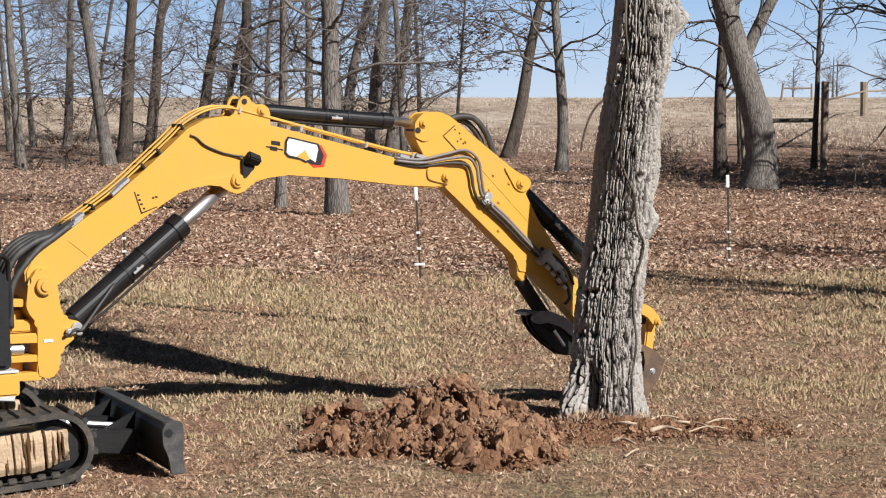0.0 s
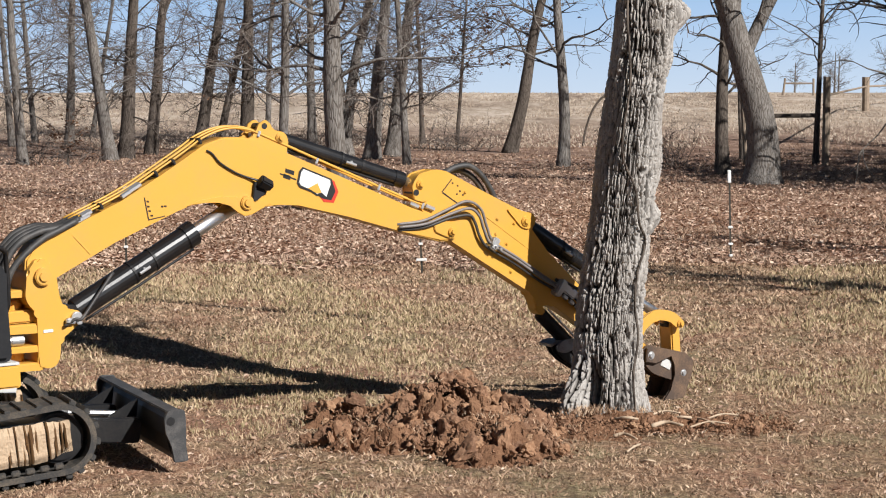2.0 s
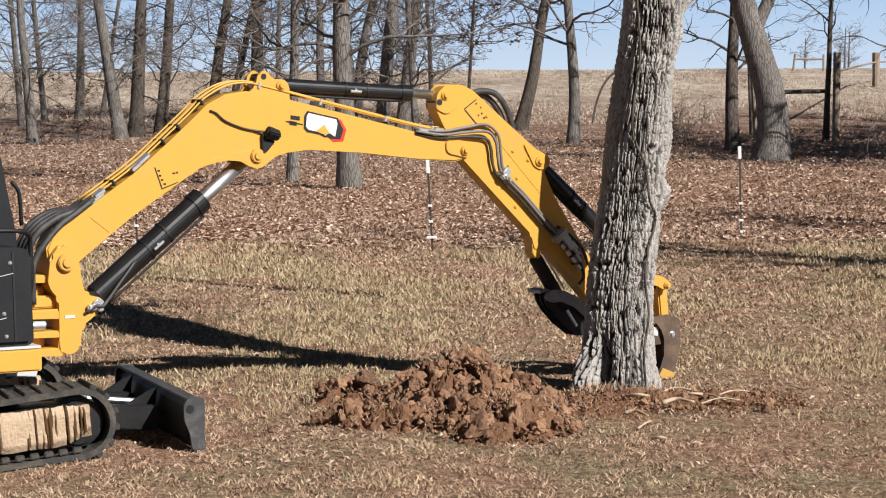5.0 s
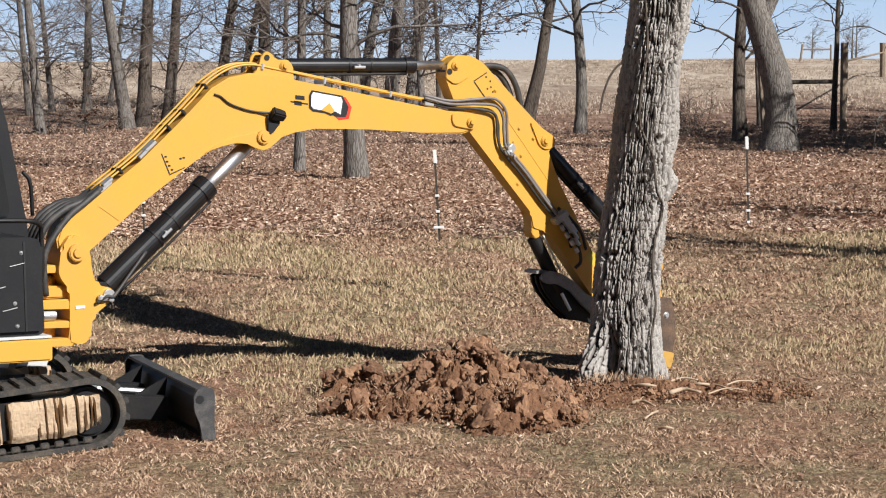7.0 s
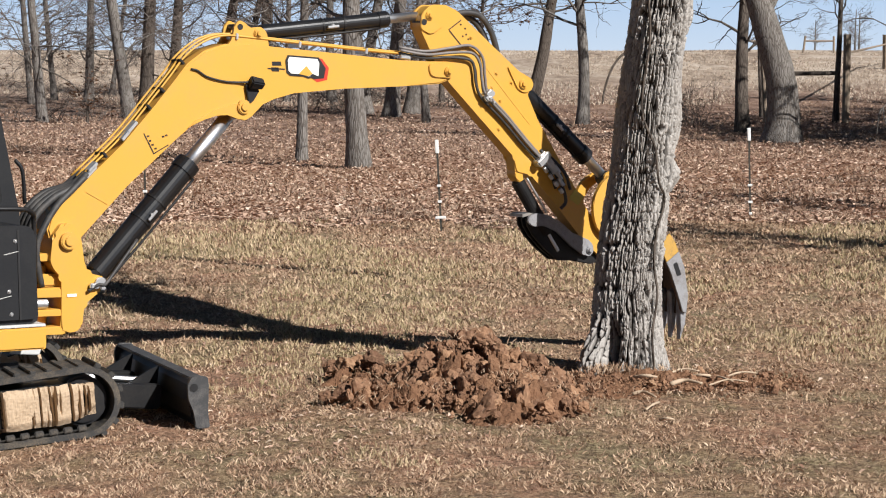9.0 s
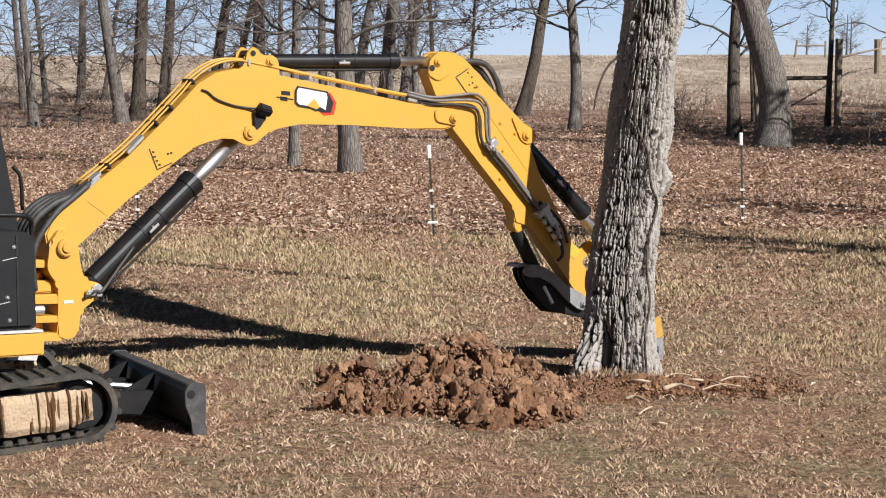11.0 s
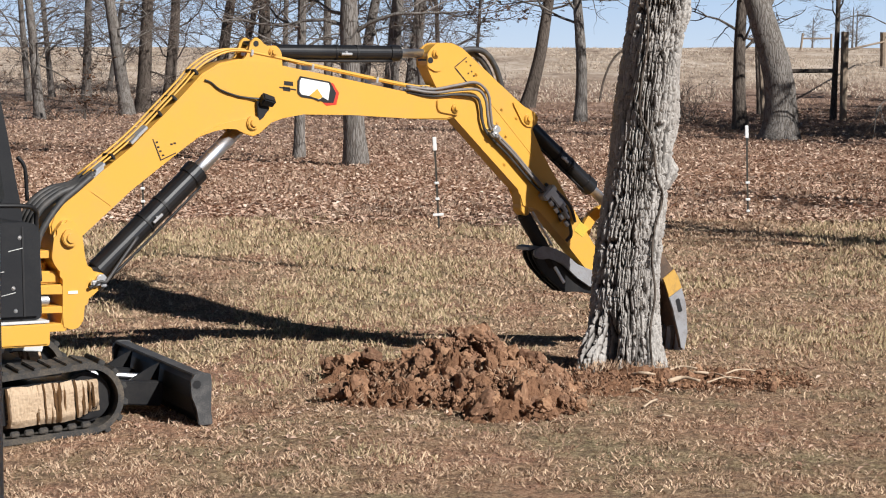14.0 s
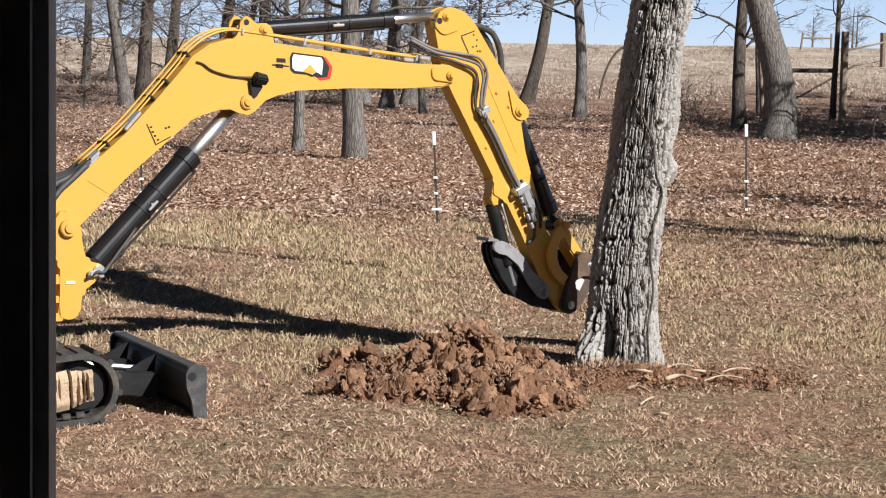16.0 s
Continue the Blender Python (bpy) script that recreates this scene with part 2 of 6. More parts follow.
def raw(name, verts, faces, material, parent=None, smooth=False):
    me = bpy.data.meshes.new(name)
    me.from_pydata([tuple(v) for v in verts], [], [tuple(f) for f in faces])
    me.materials.append(material)
    if smooth:
        me.shade_smooth()
    ob = new(name, me)
    ob.parent = parent
    return ob


def thing(name, label, category, m=None, group="", kind=""):
    ob = new(name)
    if m is not None:
        ob.matrix_basis = m
    return tagged(ob, label, category, group, kind)


def round_poly(pts, r, n=3):
    """Rounds the corners of a closed outline."""
    out, k = [], len(pts)
    for i in range(k):
        p, a, b = Vector(pts[i]), Vector(pts[i - 1]), Vector(pts[(i + 1) % k])
        da, db = (a - p), (b - p)
        d = min(r, da.length * 0.45, db.length * 0.45)
        s, e = p + da.normalized() * d, p + db.normalized() * d
        for j in range(n + 1):
            t = j / n
            out.append((s * (1 - t) ** 2 + p * 2 * t * (1 - t) + e * t * t))
    return out


def slab(bm, pts, y0, y1, bevel=0.006):
    """A plate: an outline in x and z, drawn out along y, with its rims eased."""
    va = [bm.verts.new((p[0], y0, p[1])) for p in pts]
    vb = [bm.verts.new((p[0], y1, p[1])) for p in pts]
    k = len(pts)
    fa, fb = bm.faces.new(va), bm.faces.new(vb[::-1])
    for i in range(k):
        bm.faces.new((va[i], vb[i], vb[(i + 1) % k], va[(i + 1) % k]))
    if bevel:
        bmesh.ops.bevel(bm, geom=list(fa.edges) + list(fb.edges), offset=bevel, segments=2, affect="EDGES", clamp_overlap=True)
    return bm


def box(bm, lo, hi, bevel=0.0, m=None):
    r = bmesh.ops.create_cube(bm, size=1)
    vs = r["verts"]
    for v in vs:
        v.co = Vector([lo[i] + (v.co[i] + 0.5) * (hi[i] - lo[i]) for i in range(3)])
    if bevel:
        es = list({e for v in vs for e in v.link_edges})
        g = bmesh.ops.bevel(bm, geom=es, offset=bevel, segments=2, affect="EDGES", clamp_overlap=True)
        vs = list({v for f in g["faces"] for v in f.verts} | {v for v in vs if v.is_valid})
    if m is not None:
        bmesh.ops.transform(bm, matrix=m, verts=[v for v in vs if v.is_valid])
    return bm


def rod(bm, a, b, r0, r1=None, n=16, bevel=0.0):
    """A round bar from a to b."""
    a, b = Vector(a), Vector(b)
    r1 = r0 if r1 is None else r1
    d = b - a
    m = Matrix.Translation((a + b) / 2) @ d.to_track_quat("Z", "Y").to_matrix().to_4x4()
    g = bmesh.ops.create_cone(bm, cap_ends=True, segments=n, radius1=r0, radius2=r1, depth=d.length, matrix=m)
    if bevel:
        es = [e for e in {e for v in g["verts"] for e in v.link_edges} if any(len(f.verts) == n for f in e.link_faces)]
        bmesh.ops.bevel(bm, geom=es, offset=bevel, segments=2, affect="EDGES", clamp_overlap=True)
    return bm


def smooth_path(pts, per=6):
    """A Catmull-Rom line through the points."""
    pts = [Vector(p) for p in pts]
    q = [pts[0] * 2 - pts[1]] + pts + [pts[-1] * 2 - pts[-2]]
    out = []
    for i in range(1, len(q) - 2):
        a, b, c, d = q[i - 1:i + 3]
        for j in range(per):
            t = j / per
            out.append(0.5 * (2 * b + (c - a) * t + (2 * a - 5 * b + 4 * c - d) * t * t + (3 * b - a - 3 * c + d) * t ** 3))
    return out + [pts[-1]]


def sweep(pts, radii, n=8, verts=None, faces=None, cap=True):
    """A tube along points with a radius at each; adds to the given lists."""
    verts = [] if verts is None else verts
    faces = [] if faces is None else faces
    base = len(verts)
    side = None
    k = len(pts)
    for i, p in enumerate(pts):
        d = (pts[min(i + 1, k - 1)] - pts[max(i - 1, 0)]).normalized()
        if side is None:
            side = d.orthogonal().normalized()
        side = (side - d * side.dot(d)).normalized()
        up = d.cross(side)
        for j in range(n):
            a = 2 * math.pi * j / n
            verts.append(p + (side * math.cos(a) + up * math.sin(a)) * radii[i])
    for i in range(k - 1):
        for j in range(n):
            a, b = base + i * n + j, base + i * n + (j + 1) % n
            faces.append((a, b, b + n, a + n))
    if cap:
        faces.append(tuple(base + j for j in range(n))[::-1])
        faces.append(tuple(base + (k - 1) * n + j for j in range(n)))
    return verts, faces


def tube(name, pts, r, material, parent=None, per=6, n=8):
    p = smooth_path(pts, per)
    v, f = sweep(p, [r] * len(p), n)
    return raw(name, v, f, material, parent, True)


# ---- ground ----
def ground_height(x, y):
    """Level lawn, then a low rise with the pasture's crest on it."""
    t = min(max((y - 72) / (165 - 72), 0), 1)
    z = 2.52 * t * t * (3 - 2 * t) - 0.004 * max(0, y - 175)
    if 8 < y < 62 and abs(x) < 9:
        e = min(1, (9 - abs(x)) / 2, (62 - y) / 6)
        z += e * (0.022 * noise.noise((x * 0.9, y * 0.6, 3.0)) + 0.008 * noise.noise((x * 4, y * 4, 1.0)) - 0.012)
        k = min(max((-0.9 - x) / 0.8, 0), 1) * min(max((20.5 - y) / 1.5, 0), 1) * e
        z -= 0.038 * k * k * (3 - 2 * k)
        k = min(max((-2.1 - x) / 1.2, 0), 1) * min(max((18.5 - y) / 2.0, 0), 1) * e
        z -= 0.085 * k * k * (3 - 2 * k)
    elif y > 80:
        z += 0.10 * noise.noise((x * 0.12, y * 0.08, 7.0)) * min(1, (y - 80) / 20)
    return z


def make_ground():
    xs = np.concatenate([-np.geomspace(9, 2500, 34)[::-1], np.linspace(-8.5, 8.5, 120), np.geomspace(9, 2500, 34)])
    ys = np.concatenate([[-400, -60, -10], np.linspace(0, 62, 200), np.linspace(63, 200, 110), np.geomspace(205, 4000, 20)])
    verts = [(x, y, ground_height(x, y)) for y in ys for x in xs]
    w = len(xs)
    faces = [(i * w + j, i * w + j + 1, i * w + j + 1 + w, i * w + j + w) for i in range(len(ys) - 1) for j in range(w - 1)]
    return tagged(raw("ground", verts, faces, GROUND, None, True), "dry winter lawn, leaf litter and pale pasture", "ground", kind="structure")


make_ground()

# ---- excavator ----
SIZE = 1.015
BASE = Vector((-3.96 * SIZE, 15.82 * SIZE, -0.037))
YAW = 32.0
TRACK_TURN = -9.7
A = Vector((1.310, 1.1855))
B_ON_BOOM = Vector((3.259, 0.698))
BOOM_SET, STICK_SET = Vector((-0.026, 0.015)), Vector((-0.018, 0.058))  # where each casting sits on its pivot
C_ON_BOOM = Vector((1.498, 0.717))
E_ON_BOOM = Vector((1.704, 1.225))
D_ON_POST = Vector((1.545, 0.885))
F_ON_STICK = Vector((-0.178, 0.455))
G_ON_STICK = Vector((0.682, -0.050))
S_ON_STICK = Vector((1.482, -1.222))
P_ON_STICK = Vector((1.582, -1.392))
GUIDE, COUPLER, EAR = 0.44, 0.40, 0.36

excavator = thing("excavator", "muddy yellow and black mini excavator on rubber tracks", "excavator",
                  Matrix.Translation(BASE) @ pose(0, 0, 0, 0, 0, YAW))
excavator.scale = (SIZE, SIZE, SIZE)


def pin(name, parent, x, z, y, r=0.045, mat=None, depth=0.03):
    """A pin's head with its collar on the near face."""
    bm = bmesh.new()
    rod(bm, (x, y + depth, z), (x, y - depth * 0.5, z), r, n=20, bevel=0.006)
    rod(bm, (x, y, z), (x, y - depth, z), r * 0.55, n=6 if r < 0.03 else 18, bevel=0.003)
    return part(name, bm, mat or YELLOW, parent, smooth=False)


SCUFFED = worn("scuffed_black_steel", (0.045, 0.045, 0.046), (0.20, 0.185, 0.17), (0.4, 0.65), amount=0.7, scale=9)


def undercarriage():
    m = on_ground = pose(-0.05, -0.03, 0, 0, 0, TRACK_TURN)
    body = bmesh.new()
    box(body, (-0.8, -0.62, 0.22), (0.9, 0.62, 0.44), 0.03, m)
    box(body, (-0.45, -0.45, 0.40), (0.45, 0.45, 0.52), 0.03, m)
    part("undercarriage_frame", body, BLACK, excavator)
    ring = bmesh.new()
    rod(ring, (0, 0, 0.44), (0, 0, 0.56), 0.42, n=40, bevel=0.01)
    part("swing_bearing", ring, BLACK, excavator)
    for side in (-1, 1):
        y0, y1 = side * 0.80 - 0.20, side * 0.80 + 0.20
        m = on_ground @ pose(1.24, 0, 0.0, 0, -5.0, 0) @ pose(-1.24, 0, 0.0)
        # belt: a loop with rounded ends
        outer, inner = [], []
        zc, r, xa, xb = 0.215, 0.235, -1.18, 1.24
        for k in range(17):
            a = -math.pi / 2 + math.pi * k / 16
            outer.append((xb + r * math.cos(a), zc + r * math.sin(a)))
        outer += [(xb * 0.6, zc + r - 0.012), (0.2, zc + r - 0.03), (-0.6, zc + r - 0.018)]
        for k in range(17):
            a = math.pi / 2 + math.pi * k / 16
            outer.append((xa + r * math.cos(a), zc + r * math.sin(a)))
        outer += [(-0.5, zc - r - 0.0), (0.5, zc - r)]
        cx = lambda p: max(xa, min(xb, p[0]))
        inner = [(cx(p) + (p[0] - cx(p)) * 0.83, zc + (p[1] - zc) * 0.83) for p in outer]
        bm = bmesh.new()
        k = len(outer)
        rows = [[bm.verts.new((p[0], y, p[1])) for p in pts] for pts, y in ((outer, y0), (outer, y1), (inner, y1), (inner, y0))]
        for a in range(4):
            b = (a + 1) % 4
            for i in range(k):
                j = (i + 1) % k
                bm.faces.new((rows[a][i], rows[a][j], rows[b][j], rows[b][i]))
        bmesh.ops.transform(bm, matrix=m, verts=bm.verts)
        belt = part("track_belt", bm, RUBBER, excavator, "dusty black rubber track")
        # lugs along the outside
        lug = bmesh.new()
        box(lug, (-0.022, -0.19, -0.004), (0.022, 0.19, 0.03), 0.006)
        lug_mesh = mesh_of("track_lug", lug, RUBBER)
        pitch = 0.105
        spots = []
        x = xa
        while x < xb:
            spots.append((x, zc + r - 0.02, 0))
            spots.append((x + 0.03, zc - r, 180))
            x += pitch
        for i in range(1, 7):
            a = -90 + i * 180 / 7
            spots.append((xb + r * math.cos(radians(a)), zc + r * math.sin(radians(a)), 90 - a))
            spots.append((xa - r * math.cos(radians(a)), zc + r * math.sin(radians(a)), -90 + a))
        # blocks that show along the belt's lower rim
        rim = bmesh.new()
        box(rim, (-0.03, -0.012, -0.016), (0.03, 0.02, 0.022), 0.006)
        rim_mesh = mesh_of("belt_block", rim, RUBBER)
        for i in range(26):
            o = new("belt_block", rim_mesh)
            o.parent = belt
            o.matrix_basis = m @ pose(xa + 0.02 + i * 0.0945, y0, 0.045, 0, 0, 0)
        for x, z, turn in spots:
            o = new("track_lug", lug_mesh)
            o.parent = belt
            o.matrix_basis = m @ pose(x, (y0 + y1) / 2, z, 0, turn, 0)
        # frame with mud packed against it
        fr = bmesh.new()
        rail = round_poly([(xa + 0.05, 0.10), (xb - 0.02, 0.10), (xb + 0.05, 0.22), (xb - 0.02, 0.34), (0.3, 0.36), (xa + 0.05, 0.34)], 0.06)
        slab(fr, rail, side * 0.80 - 0.13, side * 0.80 + 0.13, 0.01)
        bmesh.ops.transform(fr, matrix=m, verts=fr.verts)
        part("track_frame", fr, BLACK, excavator)
        wheel = bmesh.new()
        rod(wheel, (xb, y0 + 0.07, zc), (xb, y1 - 0.07, zc), 0.165, n=28, bevel=0.02)
        rod(wheel, (xb, y0 + 0.05, zc), (xb, y1 - 0.05, zc), 0.05, n=20, bevel=0.01)
        bmesh.ops.transform(wheel, matrix=m, verts=wheel.verts)
        part("idler_wheel", wheel, BLACK, excavator)
        yf = side * 0.80 - 0.19
        for xs0, xs1 in ((-1.15, 0.66), (0.70, 1.32)):
            nx, nz = int((xs1 - xs0) / 0.008), 22
            mv, mf = [], []
            for i in range(nx + 1):
                x = xs0 + (xs1 - xs0) * i / nx
                end = max(0, (x - 1.12) / 0.20) if xs1 > 1 else 0
                top = 0.345 + 0.012 * noise.noise((x * 11, side, 0.3)) + 0.006 * noise.noise((x * 45, side, 0.8)) - 0.05 * end ** 3
                low = 0.080 + 0.010 * noise.noise((x * 8, side, 2.3)) + 0.11 * end ** 2
                for j in range(nz + 1):
                    z = low + (top - low) * j / nz
                    rim = min(1, 6 * j / nz, 6 * (1 - j / nz), i / 3, (nx - i) / 3)
                    groove = max(0, noise.noise((x * 62, z * 2.0, 3 + side)) - 0.24) * (0.25 + 0.75 * (1 - j / nz))
                    y = yf + 0.03 * (1 - rim) + 0.012 * noise.noise((x * 7, z * 9, side)) + 0.75 * groove + 0.004 * noise.noise((x * 60, z * 60, 1))
                    p = m @ Vector((x, y, z))
                    mv.append(p)
            for i in range(nx):
                for j in range(nz):
                    a = i * (nz + 1) + j
                    mf.append((a, a + nz + 1, a + nz + 2, a + 1))
            k = len(mv)
            back = [m @ Vector((x, yf + 0.06, z)) for x, z in ((xs0, 0.08), (xs1, 0.12), (xs1, 0.33), (xs0, 0.345))]
            mv += back
            mf += [(k, k + 3, k + 2, k + 1), (k + 3, nz, nx * (nz + 1) + nz, k + 2), (k, k + 1, nx * (nz + 1), 0), (k + 1, k + 2, nx * (nz + 1) + nz, nx * (nz + 1)), (k, 0, nz, k + 3)]
            tagged(raw("mud_cake", mv, mf, MUD, excavator, False), "dried tan mud caked on the track frame")
    m = on_ground
    # two bright plates stand in for sunlit spots of the undercarriage frame
    for x in (0.60, 0.86):
        tag = bmesh.new()
        slab(tag, [(x, 0.47), (x + 0.20, 0.455), (x + 0.22, 0.515), (x + 0.03, 0.535)], -0.36, -0.34, 0.004)
        bmesh.ops.transform(tag, matrix=m, verts=tag.verts)
        part("lit_frame_patch", tag, SILVER, excavator)
    # blade
    bl = bmesh.new()
    prof = [(2.00, 0.0), (1.945, 0.07), (1.925, 0.18), (1.945, 0.28), (1.975, 0.33), (2.00, 0.325), (1.97, 0.27), (1.955, 0.18), (1.975, 0.08), (2.03, 0.0)]
    slab(bl, prof, -0.97, 0.97, 0.004)
    bmesh.ops.transform(bl, matrix=m, verts=bl.verts)
    blade = part("dozer_blade", bl, BLACK, excavator, "black dozer blade with scuffed edges")
    for side in (-1, 1):
        e = bmesh.new()
        outline = round_poly([(1.915, 0.20), (1.91, 0.30), (1.945, 0.35), (2.05, 0.345), (2.055, 0.28), (2.05, 0.10), (2.065, 0.0), (1.965, -0.005), (1.955, 0.10)], 0.02)
        slab(e, outline, side * 0.985 - 0.018, side * 0.985 + 0.018, 0.005)
        bmesh.ops.transform(e, matrix=m, verts=e.verts)
        part("blade_end_plate", e, SCUFFED, blade)
    hole = bmesh.new()
    rod(hole, (1.952, -1.0065, 0.275), (1.952, -0.99, 0.275), 0.028, n=16)
    bmesh.ops.transform(hole, matrix=m, verts=hole.verts)
    part("lifting_eye", hole, INK, blade)
    cap = bmesh.new()
    box(cap, (1.93, -0.97, 0.322), (2.03, 0.97, 0.342), 0.006, m)
    part("blade_top_rail", cap, SCUFFED, blade)
    edge = bmesh.new()
    box(edge, (2.0, -0.98, -0.005), (2.03, 0.98, 0.07), 0.004, m)
    part("cutting_edge", edge, STEEL, blade)
    for y in (-0.36, 0.36):
        arm = bmesh.new()
        slab(arm, round_poly([(0.7, 0.16), (1.88, 0.05), (1.90, 0.22), (0.7, 0.28)], 0.03), y - 0.05, y + 0.05, 0.008)
        bmesh.ops.transform(arm, matrix=m, verts=arm.verts)
        part("blade_arm", arm, BLACK, blade)
        g = bmesh.new()
        slab(g, round_poly([(1.55, 0.12), (1.90, 0.10), (1.93, 0.33), (1.86, 0.30)], 0.01), y + 0.16 - 0.012, y + 0.16 + 0.012, 0.003)
        bmesh.ops.transform(g, matrix=m, verts=g.verts)
        part("blade_gusset", g, BLACK, blade)
    cy = bmesh.new()
    rod(cy, (0.75, -0.12, 0.36), (1.45, -0.12, 0.26), 0.05, n=18, bevel=0.008)
    bmesh.ops.transform(cy, matrix=m, verts=cy.verts)
    part("blade_cylinder", cy, BLACK, blade)
    cr = bmesh.new()
    rod(cr, (1.45, -0.12, 0.26), (1.86, -0.12, 0.215), 0.024, n=16)
    bmesh.ops.transform(cr, matrix=m, verts=cr.verts)
    part("chrome_rod", cr, CHROME, blade)


undercarriage()


def upper_house():
    deck = bmesh.new()
    slab(deck, round_poly([(-0.95, 0.54), (0.84, 0.54), (0.84, 0.685), (-0.95, 0.685)], 0.02), -0.93, 0.93, 0.012)
    part("deck", deck, YELLOW, excavator, "yellow steel deck skirt")
    seam = bmesh.new()
    slab(seam, [(-0.94, 0.690), (0.835, 0.690), (0.835, 0.708), (-0.94, 0.708)], -0.925, 0.925, 0.003)
    part("deck_trim", seam, SILVER, excavator)
    pan = bmesh.new()
    slab(pan, round_poly([(-0.9, 0.712), (0.80, 0.712), (0.775, 1.33), (0.70, 1.36), (-0.9, 1.38)], 0.05), -0.92, -0.05, 0.03)
    side_panel = part("side_panel", pan, DARK_GREY, excavator, "scuffed black engine side panel")
    groove = bmesh.new()
    slab(groove, [(0.655, 0.74), (0.668, 0.74), (0.655, 1.33), (0.642, 1.33)], -0.926, -0.915, 0)
    part("panel_seam", groove, INK, side_panel)
    for x, z in ((0.60, 0.78), (0.63, 1.26), (0.585, 0.93), (0.1, 1.1)):
        pin("bolt", side_panel, x, z, -0.925, 0.014, ZINC, 0.008)
    for k, (x, z) in enumerate(((0.50, 0.88), (0.42, 1.02), (0.55, 1.17), (0.30, 0.84))):
        s = bmesh.new()
        slab(s, [(x, z), (x + 0.10, z + 0.02), (x + 0.10, z + 0.024), (x, z + 0.004)], -0.9265, -0.918, 0)
        part("scratch", s, SILVER, side_panel)
    back = bmesh.new()
    slab(back, round_poly([(-1.15, 0.70), (-0.85, 0.70), (-0.85, 1.6), (-1.05, 1.6)], 0.1), -0.9, 0.9, 0.05)
    part("counterweight", back, YELLOW, excavator)
    # cab
    cab = bmesh.new()
    slab(cab, round_poly([(-0.85, 0.712), (0.78, 0.712), (0.93, 1.10), (0.92, 1.38), (0.79, 2.05), (0.70, 2.42), (-0.75, 2.45)], 0.06), -0.27, 0.90, 0.02)
    cab_ob = part("cab_shell", cab, DARK_GREY, excavator, "black cab with tinted windows")
    near = bmesh.new()
    slab(near, round_poly([(-0.7, 1.45), (0.80, 1.45), (0.66, 2.28), (-0.65, 2.3)], 0.06), -0.278, -0.272, 0)
    part("cab_window", near, GLASS_DARK, cab_ob)
    fr = bmesh.new()
    slab(fr, round_poly([(0.80, 1.14), (0.935, 1.16), (0.925, 1.38), (0.798, 2.05), (0.74, 2.30), (0.66, 2.30)], 0.02), -0.20, 0.84, 0.004)
    part("windscreen", fr, GLASS_DARK, cab_ob)
    guard = [(0.30, -0.52, 1.38), (0.34, -0.52, 1.44), (0.80, -0.50, 1.44), (0.93, -0.46, 1.41), (0.96, -0.42, 1.33), (0.97, -0.40, 1.05), (0.93, -0.36, 0.92)]
    tube("handrail", guard, 0.017, BLACK, excavator)
    tube("mirror_arm", [(0.88, -0.29, 1.76), (0.93, -0.30, 1.68), (0.945, -0.30, 1.46)], 0.014, BLACK, excavator)
    lamp = bmesh.new()
    box(lamp, (0.42, -0.60, 1.37), (0.50, -0.52, 1.43), 0.012)
    part("work_light", lamp, WHITE, excavator)


upper_house()


def swing_post():
    """The casting that carries the boom's foot, with pockets through it."""
    bm = bmesh.new()
    body = [(1.18, 1.05), (1.20, 1.22), (1.27, 1.31), (1.36, 1.30), (1.41, 1.20), (1.43, 1.04), (1.46, 0.955), (1.58, 0.925), (1.60, 0.875), (1.52, 0.80),
            (1.43, 0.735), (1.41, 0.57), (1.35, 0.545), (1.25, 0.545), (1.26, 0.70), (1.26, 0.93), (1.20, 1.0)]
    slab(bm, round_poly(body, 0.03), -0.17, 0.17, 0.015)
    p = part("swing_post", bm, YELLOW, excavator, "yellow cast swing post")
    for z0, z1, w in ((0.535, 0.592, 0.165), (0.665, 0.712, 0.165), (0.795, 0.862, 0.165), (0.868, 0.955, 0.12), (1.045, 1.10, 0.13)):
        g = bmesh.new()
        slab(g, round_poly([(0.80, z0), (1.30, z0), (1.33, z1), (0.80, z1)], 0.03), -w, w, 0.012)
        part("hinge_lug", g, YELLOW, p)
    v = bmesh.new()
    rod(v, (1.15, 0.02, 0.53), (1.15, 0.02, 1.02), 0.07, n=22, bevel=0.012)
    part("hinge_pin", v, YELLOW, p)
    c = bmesh.new()
    rod(c, (0.80, -0.12, 0.753), (1.14, -0.12, 0.753), 0.034, n=18)
    part("swing_cylinder_rod", c, CHROME, p)
    c = bmesh.new()
    rod(c, (1.07, -0.12, 0.753), (1.17, -0.12, 0.753), 0.040, n=18, bevel=0.008)
    part("swing_cylinder_end", c, ZINC, p)
    pin("boom_pin", p, A.x, A.y, -0.19, 0.062)
    k = bmesh.new()
    rod(k, (D_ON_POST.x, -0.2, D_ON_POST.y), (D_ON_POST.x, 0.2, D_ON_POST.y), 0.04, n=18, bevel=0.006)
    part("cylinder_pin", k, ZINC, p)
    tube("grease_hose", [(1.45, -0.19, 0.83), (1.52, -0.215, 0.875), (1.56, -0.215, 0.87), (1.60, -0.2, 0.90), (1.72, -0.15, 1.02), (1.86, -0.11, 1.17)], 0.012, HOSE, p)
    z = bmesh.new()
    box(z, (1.46, -0.215, 0.845), (1.53, -0.175, 0.885), 0.008)
    box(z, (1.535, -0.215, 0.835), (1.575, -0.175, 0.86), 0.006)
    part("hose_fitting", z, ZINC, p)
    s = bmesh.new()
    box(s, (1.30, -0.176, 0.795), (1.37, -0.17, 0.815))
    part("warning_label", s, WHITE, p)


swing_post()

# boom, in its own space: foot pin at the origin
boom = new("boom")
boom.parent = excavator
